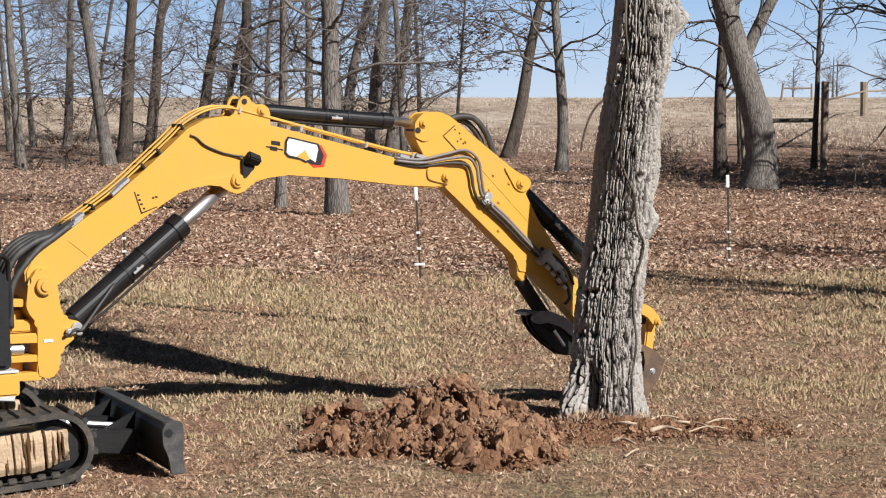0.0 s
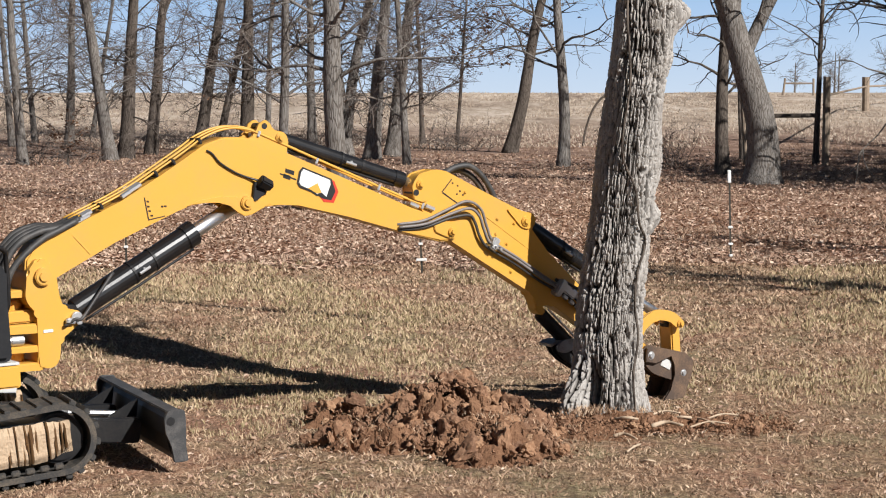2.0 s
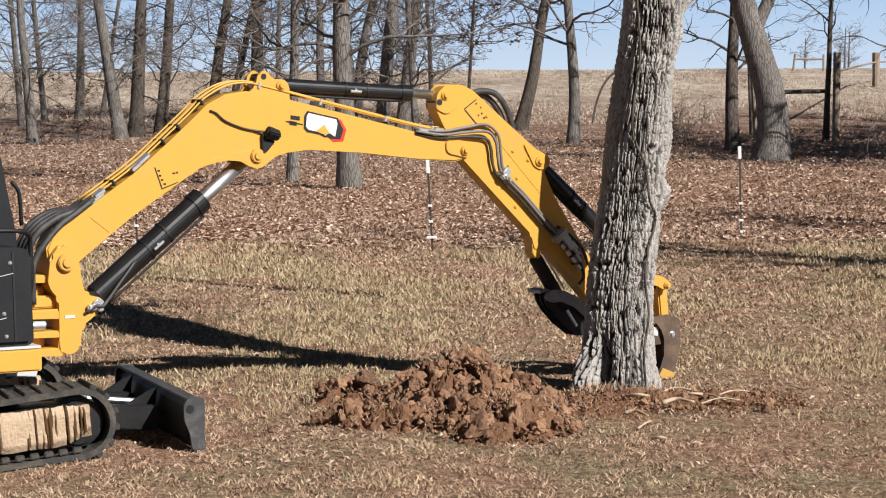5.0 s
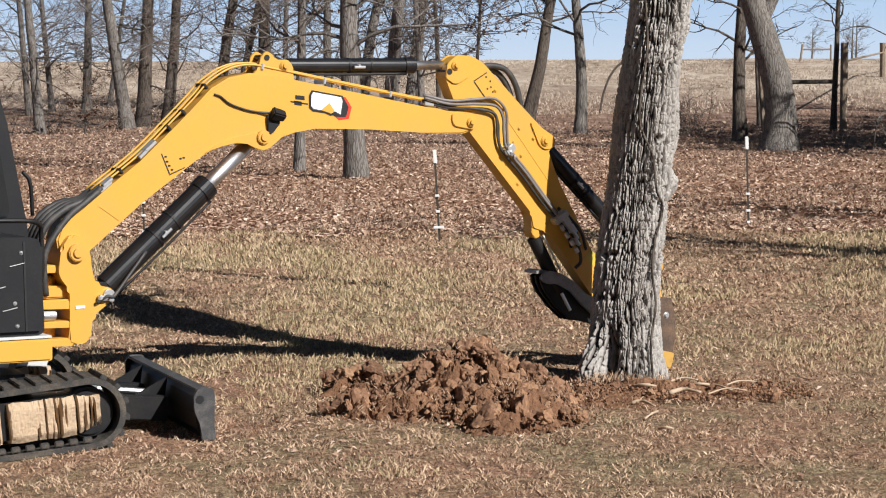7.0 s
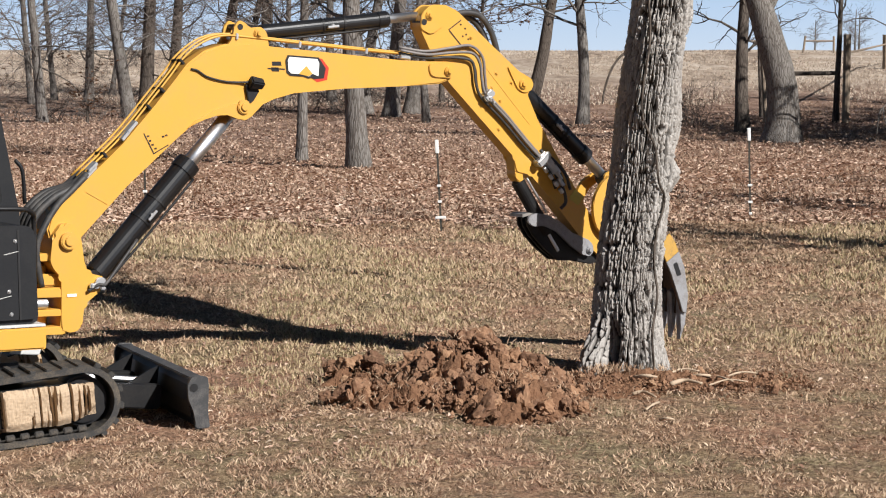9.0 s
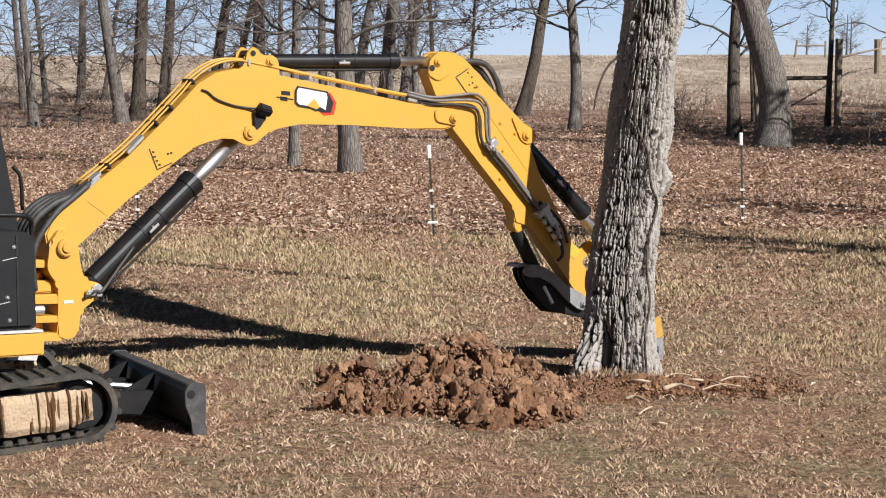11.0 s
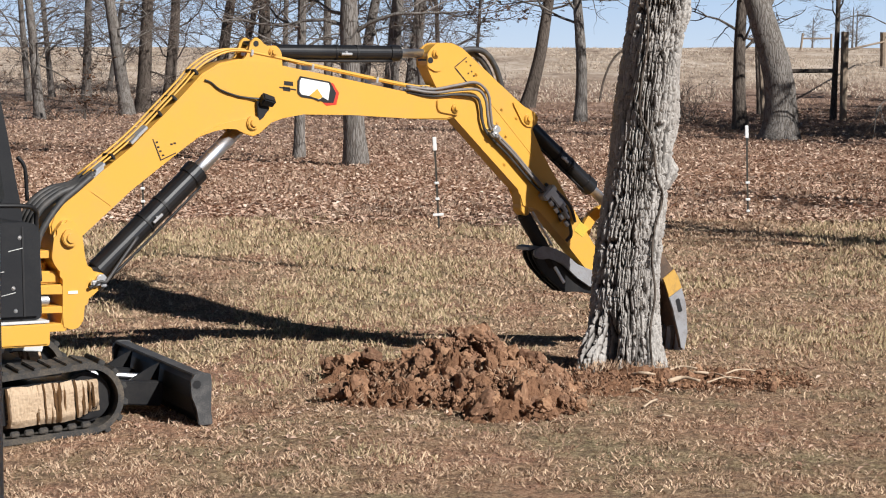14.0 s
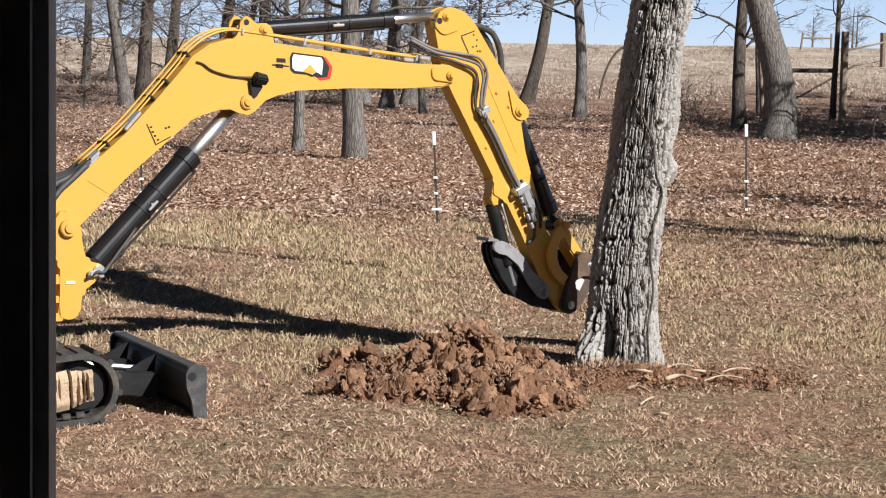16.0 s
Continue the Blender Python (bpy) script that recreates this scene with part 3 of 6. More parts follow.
tagged(boom, "yellow curved excavator boom with steel hydraulic lines")


def build_boom():
    W = 0.115
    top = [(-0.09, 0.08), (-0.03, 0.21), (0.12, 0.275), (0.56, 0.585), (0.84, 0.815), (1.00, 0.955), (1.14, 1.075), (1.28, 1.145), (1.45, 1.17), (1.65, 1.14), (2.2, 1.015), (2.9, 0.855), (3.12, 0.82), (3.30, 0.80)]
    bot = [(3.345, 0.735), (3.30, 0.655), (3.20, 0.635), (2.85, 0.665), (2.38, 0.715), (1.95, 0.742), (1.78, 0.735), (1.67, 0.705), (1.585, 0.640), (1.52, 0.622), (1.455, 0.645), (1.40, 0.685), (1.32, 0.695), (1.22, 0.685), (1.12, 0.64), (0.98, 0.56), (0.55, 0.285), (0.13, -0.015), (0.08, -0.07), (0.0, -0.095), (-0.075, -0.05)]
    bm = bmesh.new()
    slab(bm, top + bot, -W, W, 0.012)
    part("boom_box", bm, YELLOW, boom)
    for y in (-W - 0.004, W + 0.004):
        # raised doubler plates on the cheeks
        e = bmesh.new()
        plate = [(1.06, 0.615), (1.14, 0.665), (1.30, 0.715), (1.45, 0.735), (1.62, 0.742), (1.72, 0.725), (1.645, 0.675), (1.575, 0.622), (1.52, 0.604), (1.455, 0.625), (1.39, 0.668), (1.30, 0.676), (1.20, 0.662)]
        slab(e, plate, y - 0.010, y + 0.010, 0.004)
        part("cylinder_lug", e, YELLOW, boom)
        e = bmesh.new()
        slab(e, round_poly([(3.11, 0.80), (3.31, 0.79), (3.35, 0.735), (3.31, 0.66), (3.12, 0.70)], 0.04), y - 0.012, y + 0.012, 0.004)
        part("tip_plate", e, YELLOW, boom)
    br = bmesh.new()
    ear = round_poly([(1.45, 1.14), (1.52, 1.20), (1.545, 1.285), (1.595, 1.325), (1.64, 1.295), (1.66, 1.258), (1.76, 1.255), (1.80, 1.21), (1.805, 1.08)], 0.02)
    for y in (-0.085, 0.085):
        slab(br, ear, y - 0.014, y + 0.014, 0.005)
    part("cylinder_bracket", br, YELLOW, boom)
    h = bmesh.new()
    rod(h, (1.59, -0.102, 1.275), (1.59, 0.102, 1.275), 0.022, n=18)
    part("lifting_eye", h, INK, boom)
    pin("bracket_pin", boom, 1.73, 1.21, -0.102, 0.038)
    pin("lift_pin", boom, 1.522, 0.703, -W - 0.02, 0.052)
    pin("arm_pin", boom, 3.277, 0.722, -W - 0.022, 0.036)
    # steel lines along the back of the boom
    for i in range(4):
        y = -0.10 + 0.045 * i
        o = 0.035 + 0.012 * (i % 2)
        pts = [(0.20, y, 0.36 + o), (0.56, y, 0.60 + o), (0.84, y, 0.835 + o), (1.0, y, 0.975 + o), (1.12, y, 1.085 + o), (1.28, y, 1.17 + o), (1.45, y, 1.195 + o), (1.66, y, 1.155 + o), (2.2, y, 1.03 + o), (2.9, y, 0.872 + o), (3.10, y, 0.85 + o)]
        tube("hydraulic_line", pts, 0.0078, YELLOW, boom, 5)
    for i, (x0, z0, x1, z1) in enumerate(((0.24, 0.39, 0.33, 0.455), (0.27, 0.43, 0.34, 0.48), (0.60, 0.655, 0.68, 0.72), (0.55, 0.61, 0.61, 0.66), (3.02, 0.885, 3.10, 0.868), (2.88, 0.885, 2.96, 0.868))):
        f = bmesh.new()
        for y in (-0.115, -0.075, -0.03):
            rod(f, (x0, y, z0), (x1, y, z1), 0.019, n=6, bevel=0.003)
        part("hose_fitting", f, ZINC, boom)
    for x, z, a in ((0.42, 0.515, 34), (0.80, 0.80, 39), (0.92, 0.905, 42), (1.10, 1.08, 36), (1.55, 1.20, -10), (2.05, 1.075, -13), (2.6, 0.955, -13), (3.0, 0.87, -13)):
        c = bmesh.new()
        box(c, (-0.010, -0.114, -0.012), (0.010, 0.05, 0.034), 0.004, pose(x, 0, z, 0, -a, 0))
        part("line_clamp", c, BLACK if x < 1.4 else ZINC, boom)
    # flexible hoses from the machine to the boom's foot
    for i in range(4):
        y = -0.11 + 0.05 * i
        tube("boom_hose", [(-0.22, y, -0.28), (-0.24 - 0.01 * i, y, -0.02), (-0.17, y, 0.17 + 0.015 * i), (-0.02, y, 0.285 + 0.01 * i), (0.14, y, 0.34), (0.26, y, 0.415)], 0.026, HOSE, boom)
    tube("boom_hose", [(-0.20, -0.14, -0.30), (-0.205, -0.15, -0.05), (-0.13, -0.15, 0.10), (0.0, -0.14, 0.24), (0.12, -0.13, 0.32), (0.24, -0.12, 0.40)], 0.024, HOSE, boom)
    # work light on its bracket and its lead
    b = bmesh.new()
    slab(b, round_poly([(1.555, 0.86), (1.60, 0.86), (1.66, 0.80), (1.60, 0.735), (1.56, 0.715)], 0.01), -W - 0.03, -W - 0.004, 0.004)
    part("lamp_bracket", b, DARK_GREY, boom)
    lmp = bmesh.new()
    rod(lmp, (1.58, -W - 0.05, 0.875), (1.685, -W - 0.05, 0.845), 0.055, 0.045, n=4, bevel=0.01)
    part("work_light", lmp, DARK_GREY, boom, "small dark boom work light")
    tube("lamp_lead", [(1.15, -W - 0.008, 1.03), (1.20, -W - 0.008, 1.01), (1.27, -W - 0.01, 0.955), (1.40, -W - 0.01, 0.905), (1.50, -W - 0.012, 0.885), (1.58, -W - 0.03, 0.875)], 0.008, INK, boom)
    # decals: a square mark, a plain lettering plate and a bracketed corner mark
    yd = -W - 0.0025
    d = bmesh.new()
    for q in ([(1.80, 0.995), (1.875, 0.985), (1.875, 0.955), (1.80, 0.965)], [(1.79, 0.955), (1.85, 0.945), (1.85, 0.915), (1.79, 0.925)], [(1.76, 0.955), (1.90, 0.93), (1.90, 0.92), (1.76, 0.945)]):
        slab(d, q, yd, yd + 0.002, 0)
    part("square_decal", d, INK, boom)
    d = bmesh.new()
    slab(d, [(2.10, 0.985), (2.215, 0.96), (2.262, 0.885), (2.235, 0.80), (2.15, 0.795), (2.09, 0.85)], yd, yd + 0.002, 0)
    part("red_badge", d, RED, boom)
    d = bmesh.new()
    slab(d, [(2.09, 0.983), (2.195, 0.961), (2.235, 0.885), (2.21, 0.815), (2.13, 0.82), (2.05, 0.86)], yd - 0.002, yd, 0)
    part("black_badge", d, INK, boom)
    d = bmesh.new()
    slab(d, [(1.93, 0.985), (1.945, 1.01), (2.175, 0.962), (2.185, 0.93), (2.165, 0.835), (2.12, 0.862), (2.085, 0.845), (2.045, 0.868), (1.945, 0.888), (1.925, 0.91)], yd - 0.004, yd - 0.002, 0)
    part("white_badge", d, WHITE, boom)
    d = bmesh.new()
    slab(d, [(1.912, 0.99), (1.935, 1.025), (2.19, 0.972), (2.20, 0.93), (2.178, 0.815), (2.12, 0.842), (2.085, 0.83), (2.04, 0.852), (1.935, 0.872), (1.908, 0.90)], yd - 0.003, yd - 0.001, 0)
    part("badge_rim", d, INK, boom)
    d = bmesh.new()
    slab(d, [(2.005, 0.876), (2.085, 0.848), (2.118, 0.862), (2.075, 0.925)], yd - 0.0055, yd - 0.0035, 0)
    part("yellow_triangle", d, YELLOW, boom)
    marks = [[(0.72, 0.63), (0.728, 0.63), (0.782, 0.485), (0.774, 0.48)], [(0.775, 0.48), (0.90, 0.525), (0.90, 0.518), (0.775, 0.472)]]
    marks += [[(x, z), (x + 0.018, z), (x + 0.018, z + 0.012), (x, z + 0.012)] for x, z in ((0.745, 0.60), (0.755, 0.565), (0.77, 0.535), (0.79, 0.505), (0.86, 0.58), (0.885, 0.585))]
    for q in marks:
        d = bmesh.new()
        slab(d, q, yd, yd + 0.002, 0)
        part("decal_mark", d, INK, boom)
    d = bmesh.new()
    slab(d, [(0.23, 0.29), (0.238, 0.29), (0.38, 0.185), (0.374, 0.18)], -W - 0.004, -W + 0.002, 0)
    part("weld_seam", d, YELLOW, boom)


build_boom()

# stick, in its own space: boom pin at the origin
stick = new("stick")
stick.parent = excavator
tagged(stick, "yellow excavator stick with hoses and thumb")


def build_stick():
    W = 0.10
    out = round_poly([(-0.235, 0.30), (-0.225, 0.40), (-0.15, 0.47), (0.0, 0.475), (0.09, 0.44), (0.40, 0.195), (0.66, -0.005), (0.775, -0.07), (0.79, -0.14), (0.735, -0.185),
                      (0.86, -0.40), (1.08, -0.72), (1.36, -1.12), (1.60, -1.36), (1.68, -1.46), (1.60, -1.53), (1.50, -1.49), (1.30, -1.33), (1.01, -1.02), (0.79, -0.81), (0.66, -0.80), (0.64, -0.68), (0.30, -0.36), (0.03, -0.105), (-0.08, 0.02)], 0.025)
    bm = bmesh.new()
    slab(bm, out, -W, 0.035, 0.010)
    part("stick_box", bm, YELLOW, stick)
    for y in (-W - 0.004, 0.039):
        c = bmesh.new()
        slab(c, round_poly([(-0.238, 0.29), (-0.23, 0.41), (-0.15, 0.478), (-0.02, 0.48), (0.05, 0.45), (-0.02, 0.33), (-0.14, 0.25)], 0.03), y - 0.010, y + 0.010, 0.004)
        part("top_plate", c, YELLOW, stick)
        c = bmesh.new()
        slab(c, round_poly([(0.55, 0.03), (0.68, -0.02), (0.785, -0.07), (0.80, -0.13), (0.745, -0.18), (0.66, -0.16)], 0.03), y - 0.010, y + 0.010, 0.004)
        part("cylinder_lug", c, YELLOW, stick)
    pin("rod_pin", stick, -0.16, 0.397, -W - 0.016, 0.036)
    pin("bucket_cylinder_pin", stick, 0.70, -0.108, -W - 0.016, 0.040)
    h = bmesh.new()
    rod(h, (-0.208, -W - 0.0165, 0.345), (-0.208, 0.0555, 0.345), 0.024, n=18)
    part("lifting_eye", h, INK, stick)
    for x, z in ((0.30, 0.10), (0.46, -0.03), (0.42, -0.14), (0.60, -0.10), (0.50, -0.24), (0.49, -0.46), (0.22, 0.24)):
        pin("boss", stick, x, z, -W - 0.002, 0.018, None, 0.012)
    marks = [[(0.02, 0.285), (0.028, 0.29), (0.15, 0.165), (0.144, 0.16)], [(0.016, 0.295), (0.022, 0.29), (0.13, 0.366), (0.126, 0.372)]]
    marks += [[(x, z), (x + 0.012, z), (x + 0.012, z + 0.012), (x, z + 0.012)] for x, z in ((0.12, 0.33), (0.16, 0.30), (0.14, 0.24), (0.19, 0.22), (0.17, 0.255))]
    for q in marks:
        d = bmesh.new()
        slab(d, q, -W - 0.003, -W + 0.001, 0)
        part("decal_mark", d, INK, stick)
    d = bmesh.new()
    slab(d, [(0.33, 0.04), (0.336, 0.045), (0.78, -0.42), (0.774, -0.425)], -W - 0.003, -W + 0.001, 0)
    part("weld_seam", d, YELLOW, stick)
    d = bmesh.new()
    slab(d, round_poly([(1.16, -1.0), (1.25, -1.06), (1.31, -0.99), (1.22, -0.93)], 0.01), -W - 0.003, -W + 0.001, 0)
    part("warning_label", d, worn("label_yellow", (0.55, 0.42, 0.05), (0.3, 0.25, 0.1)), stick)
    # hoses that loop from the boom over the pivot and run down the stick
    for i in range(3):
        o, y = 0.05 * i, -W - 0.03 - 0.022 * (i % 2)
        tube("stick_hose", [(-0.42, y + 0.02, 0.15 - o * 0.45), (-0.20, y, 0.125 - o * 0.5), (0.02, y, 0.155 - o * 0.7), (0.20, y, 0.175 - o * 1.1), (0.31 - o * 0.7, y, 0.09 - o), (0.335 - o * 0.8, y, -0.06 - o * 0.5), (0.37 - o * 0.6, y, -0.19 - o * 0.3),
                            (0.55 - o * 0.4, y, -0.36 - o * 0.35), (0.74 - o * 0.4, y, -0.55 - o * 0.3), (0.90 - o * 0.3, y, -0.70 - o * 0.25)], 0.0115, HOSE_GREY if i < 2 else HOSE, stick)
    tube("bucket_hose", [(0.10, -0.02, 0.40), (0.22, 0.0, 0.43), (0.36, 0.0, 0.41), (0.46, 0.0, 0.30), (0.52, 0.0, 0.15), (0.53, 0.0, 0.07)], 0.024, HOSE, stick)
    tube("bucket_hose", [(0.08, 0.05, 0.40), (0.20, 0.05, 0.41), (0.32, 0.05, 0.38), (0.42, 0.05, 0.28), (0.48, 0.05, 0.14)], 0.024, HOSE, stick)
    c = bmesh.new()
    box(c, (-0.03, -0.075, -0.05), (0.03, 0.02, 0.05), 0.01, pose(0.36, -W, -0.20, 0, 45, 0))
    for k in range(3):
        rod(c, (0.33 + 0.03 * k, -W - 0.09, -0.19 - 0.03 * k), (0.33 + 0.03 * k, -W, -0.19 - 0.03 * k), 0.011, n=6)
    part("hose_clamp", c, ZINC, stick)
    v = bmesh.new()
    box(v, (-0.10, -0.07, -0.035), (0.10, 0.0, 0.035), 0.01, pose(0.93, -W, -0.72, 0, 48, 0))
    box(v, (-0.03, -0.09, -0.07), (0.03, 0.0, 0.07), 0.01, pose(0.87, -W, -0.69, 0, 48, 0))
    for k in range(3):
        rod(v, (0.98 + 0.02 * k, -W - 0.05, -0.74 - 0.05 * k), (1.03 + 0.02 * k, -W - 0.05, -0.80 - 0.05 * k), 0.02, n=8, bevel=0.004)
    part("coupler_valve", v, ZINC, stick, "shiny thumb valve block")
    tube("valve_hose", [(0.98, -W - 0.04, -0.78), (1.06, -W - 0.05, -0.90), (1.10, -W - 0.05, -1.02), (1.06, -W - 0.04, -1.08)], 0.014, HOSE, stick)
    for k, (x0, z0, x1, z1) in enumerate(((0.80, -0.66, 1.02, -0.92), (0.86, -0.62, 1.10, -0.90), (0.94, -0.66, 1.16, -0.93))):
        tube("coupler_hose", [(x0, -W - 0.03, z0), ((x0 + x1) / 2 + 0.03, -W - 0.05, (z0 + z1) / 2), (x1, -W - 0.02, z1)], 0.013, HOSE, stick)
    for k in range(5):
        f = bmesh.new()
        x, z = 0.83 + 0.05 * k, -0.70 - 0.055 * k
        rod(f, (x, -W - 0.06, z), (x + 0.03, -W - 0.06, z - 0.035), 0.018, n=6, bevel=0.003)
        part("hose_nut", f, ZINC, stick)
    g = bmesh.new()
    slab(g, round_poly([(0.66, -0.75), (0.72, -0.79), (0.745, -0.86), (0.695, -0.875), (0.655, -0.82)], 0.02), -W + 0.01, 0.03, 0.006)
    part("thumb_cylinder_lug", g, YELLOW, stick)
    # thumb with its cylinder
    cy = bmesh.new()
    rod(cy, (0.71, -0.04, -0.86), (1.0, -0.04, -1.28), 0.054, n=18, bevel=0.01)
    part("thumb_cylinder", cy, BLACK, stick)
    cr = bmesh.new()
    rod(cr, (1.0, -0.04, -1.28), (1.10, -0.04, -1.42), 0.026, n=16)
    part("chrome_rod", cr, CHROME, stick)
    # thin bright tube along the barrel's edge
    tube("thumb_bright_tube", [(0.76, -0.10, -0.84), (0.85, -0.105, -0.97), (0.93, -0.105, -1.085), (0.95, -0.10, -1.11)], 0.009, ZINC, stick)
    th = bmesh.new()
    claw = [(0.795, -1.165), (0.86, -1.125), (0.95, -1.14), (1.08, -1.195), (1.19, -1.28), (1.37, -1.35), (1.62, -1.42), (1.66, -1.50), (1.41, -1.53), (1.25, -1.50), (1.10, -1.495), (0.97, -1.40), (0.86, -1.295), (0.81, -1.22)]
    for y in (-0.045, 0.02, 0.085):
        slab(th, claw, y - 0.016, y + 0.016, 0.006)
    part("thumb", th, BLACK, stick, "black curved thumb with worn steel tips")
    cheek = bmesh.new()
    slab(cheek, round_poly([(0.775, -1.165), (0.80, -1.13), (0.86, -1.115), (0.955, -1.13), (1.084, -1.187), (1.194, -1.272), (1.372, -1.339), (1.414, -1.40), (1.39, -1.46), (1.33, -1.463), (1.20, -1.384), (1.053, -1.263), (0.92, -1.213), (0.85, -1.222), (0.79, -1.20)], 0.02), -0.108, -0.078, 0.006)
    part("thumb_cheek", cheek, CHEEK, stick, "scuffed bare grey steel cheek of the thumb")
    pin("thumb_pin", stick, 1.365, -1.415, -0.108, 0.032, CHEEK)
    pl = bmesh.new()
    face = smooth_path([(0.745, 0, -1.135), (0.82, 0, -1.125), (0.92, 0, -1.15), (1.06, 0, -1.195), (1.17, 0, -1.275), (1.245, 0, -1.385)], 4)
    outl = [(p.x, p.z + 0.012) for p in face] + [(p.x, p.z - 0.012) for p in face[::-1]]
    slab(pl, outl, -0.074, 0.105, 0.004)
    part("thumb_plate", pl, STEEL, stick, "scuffed grey steel thumb face")


build_stick()


def cylinder_pair(name, rad, barrel, reach):
    """A ram: its barrel runs along +x from its own pin, its rod along +x from the other pin."""
    b = bmesh.new()
    rod(b, (0.06, 0, 0), (barrel, 0, 0), rad, n=24, bevel=0.008)
    rod(b, (barrel - 0.10, 0, 0), (barrel - 0.0, 0, 0), rad * 1.12, n=24, bevel=0.008)
    rod(b, (0, -rad * 0.9, 0), (0, rad * 0.9, 0), rad * 0.95, n=20, bevel=0.006)
    body = part(name + "_barrel", b, GLOSS_BLACK, excavator, "black hydraulic cylinder barrel")
    g = bmesh.new()
    rod(g, (barrel * 0.52, -rad - 0.012, -0.012), (barrel * 0.60, -rad - 0.012, -0.012), 0.012, n=10)
    rod(g, (barrel * 0.56, -rad - 0.02, 0.0), (barrel * 0.56, 0, 0.0), 0.010, n=8)
    part("port_fitting", g, ZINC, body)
    for fx in (0.50, 0.66):
        c = bmesh.new()
        rod(c, (barrel * fx - 0.012, 0, 0), (barrel * fx + 0.012, 0, 0), rad * 1.07, n=24, bevel=0.004)
        part("barrel_band", c, BLACK, body)
    tube("port_line", [(barrel * 0.08, -rad * 0.5, -rad * 1.1), (barrel * 0.5, -rad * 0.5, -rad * 1.15), (barrel * 0.93, -rad * 0.5, -rad * 1.1)], 0.010, BLACK, body)
    r = bmesh.new()
    rod(r, (0.05, 0, 0), (reach, 0, 0), rad * 0.62, n=28)
    shaft = part(name + "_rod", r, CHROME, excavator, "chrome hydraulic rod", True)
    e = bmesh.new()
    rod(e, (0, -rad * 0.9, 0), (0, rad * 0.9, 0), rad * 0.85, n=20, bevel=0.006)
    part("rod_eye", e, YELLOW if name == "stick_ram" else BLACK, shaft)
    return body, shaft


boom_ram = cylinder_pair("boom_ram", 0.084, 1.13, 0.80)
stick_ram = cylinder_pair("stick_ram", 0.056, 1.14, 0.70)
bucket_ram = cylinder_pair("bucket_ram", 0.066, 0.90, 0.70)


def build_links():
    g = bmesh.new()
    arc = smooth_path([(0, 0, 0), (0.08, 0, 0.085), (0.22, 0, 0.13), (0.36, 0, 0.085), (GUIDE, 0, 0)], 5)
    outer = [(p.x, p.z) for p in arc]
    wide = []
    for i, p in enumerate(arc):
        d = (arc[min(i + 1, len(arc) - 1)] - arc[max(i - 1, 0)]).normalized()
        wide.append((p.x + d.z * 0.045, p.z - d.x * 0.045))
    for y in (-0.135, 0.135):
        slab(g, [(p[0] - (w[0] - p[0]) * 0.9, p[1] - (w[1] - p[1]) * 0.9) for p, w in zip(outer, wide)] + wide[::-1], y - 0.018, y + 0.018, 0.006)
    guide = part("guide_link", g, YELLOW, excavator, "yellow curved bucket link")
    pin("link_pin", guide, GUIDE, 0, -0.155, 0.032, YELLOW)
    c = bmesh.new()
    slab(c, round_poly([(-0.05, -0.045), (COUPLER + 0.05, -0.045), (COUPLER + 0.05, 0.045), (-0.05, 0.045)], 0.04), -0.085, 0.085, 0.012)
    coupler = part("bucket_link", c, YELLOW, excavator, "yellow straight bucket link")
    pin("link_pin", coupler, COUPLER, 0, -0.10, 0.030, ZINC)
    # bucket: pin at the origin, ear pin along +x, teeth about 108 degrees below
    bucket = new("bucket")
    bucket.parent = excavator
    tagged(bucket, "black digging bucket with worn yellow and steel teeth")
    outer_edge = [(0.33, 0.07), (0.43, 0.02), (0.435, -0.10), (0.40, -0.27), (0.30, -0.48), (0.14, -0.66), (-0.06, -0.79), (-0.20, -0.83)]
    inner_edge = [(0.20, 0.03), (0.25, -0.04), (0.27, -0.12), (0.255, -0.25), (0.18, -0.40), (0.05, -0.55), (-0.09, -0.69), (-0.20, -0.79)]

    def turned(q):
        return [tuple(Vector(p) @ Matrix.Rotation(radians(-15), 2)) for p in q]
    for y in (-0.15, 0.15):
        s = bmesh.new()
        slab(s, turned([(-0.05, 0.05), (0.10, 0.075)] + outer_edge + inner_edge[::-1] + [(0.06, -0.06), (-0.04, -0.06)]), y - 0.014, y + 0.014, 0.005)
        part("bucket_side", s, BUCKET_DIRT, bucket)
    sh = bmesh.new()
    back = outer_edge[1:]
    inner = [(x - 0.022 if z > -0.4 else x - 0.015, z + 0.012) for x, z in back]
    slab(sh, turned(back + inner[::-1]), -0.15, 0.15, 0.003)
    part("bucket_shell", sh, BUCKET_DIRT, bucket)
    ears = bmesh.new()
    for y in (-0.11, 0.11):
        slab(ears, round_poly([(-0.07, -0.06), (-0.06, 0.07), (0.10, 0.10), (0.38, 0.07), (0.43, 0.0), (0.38, -0.08), (0.10, -0.12)], 0.05), y - 0.02, y + 0.02, 0.006)
    part("bucket_ear", ears, BUCKET_DIRT, bucket)
    pin("ear_pin", bucket, 0, 0, -0.15, 0.038, ZINC)
    pin("ear_pin", bucket, EAR, 0, -0.15, 0.034, ZINC)
    tag = bmesh.new()
    box(tag, (0.14, -0.137, -0.03), (0.24, -0.131, 0.04), 0.002)
    part("ear_label", tag, SILVER, bucket)
    for y in (-0.12, 0.0, 0.12):
        t = bmesh.new()
        slab(t, turned([(-0.02, -0.77), (-0.16, -0.845), (-0.28, -0.875), (-0.41, -0.885), (-0.29, -0.83), (-0.17, -0.785), (-0.06, -0.72)]), y - 0.03, y + 0.03, 0.008)
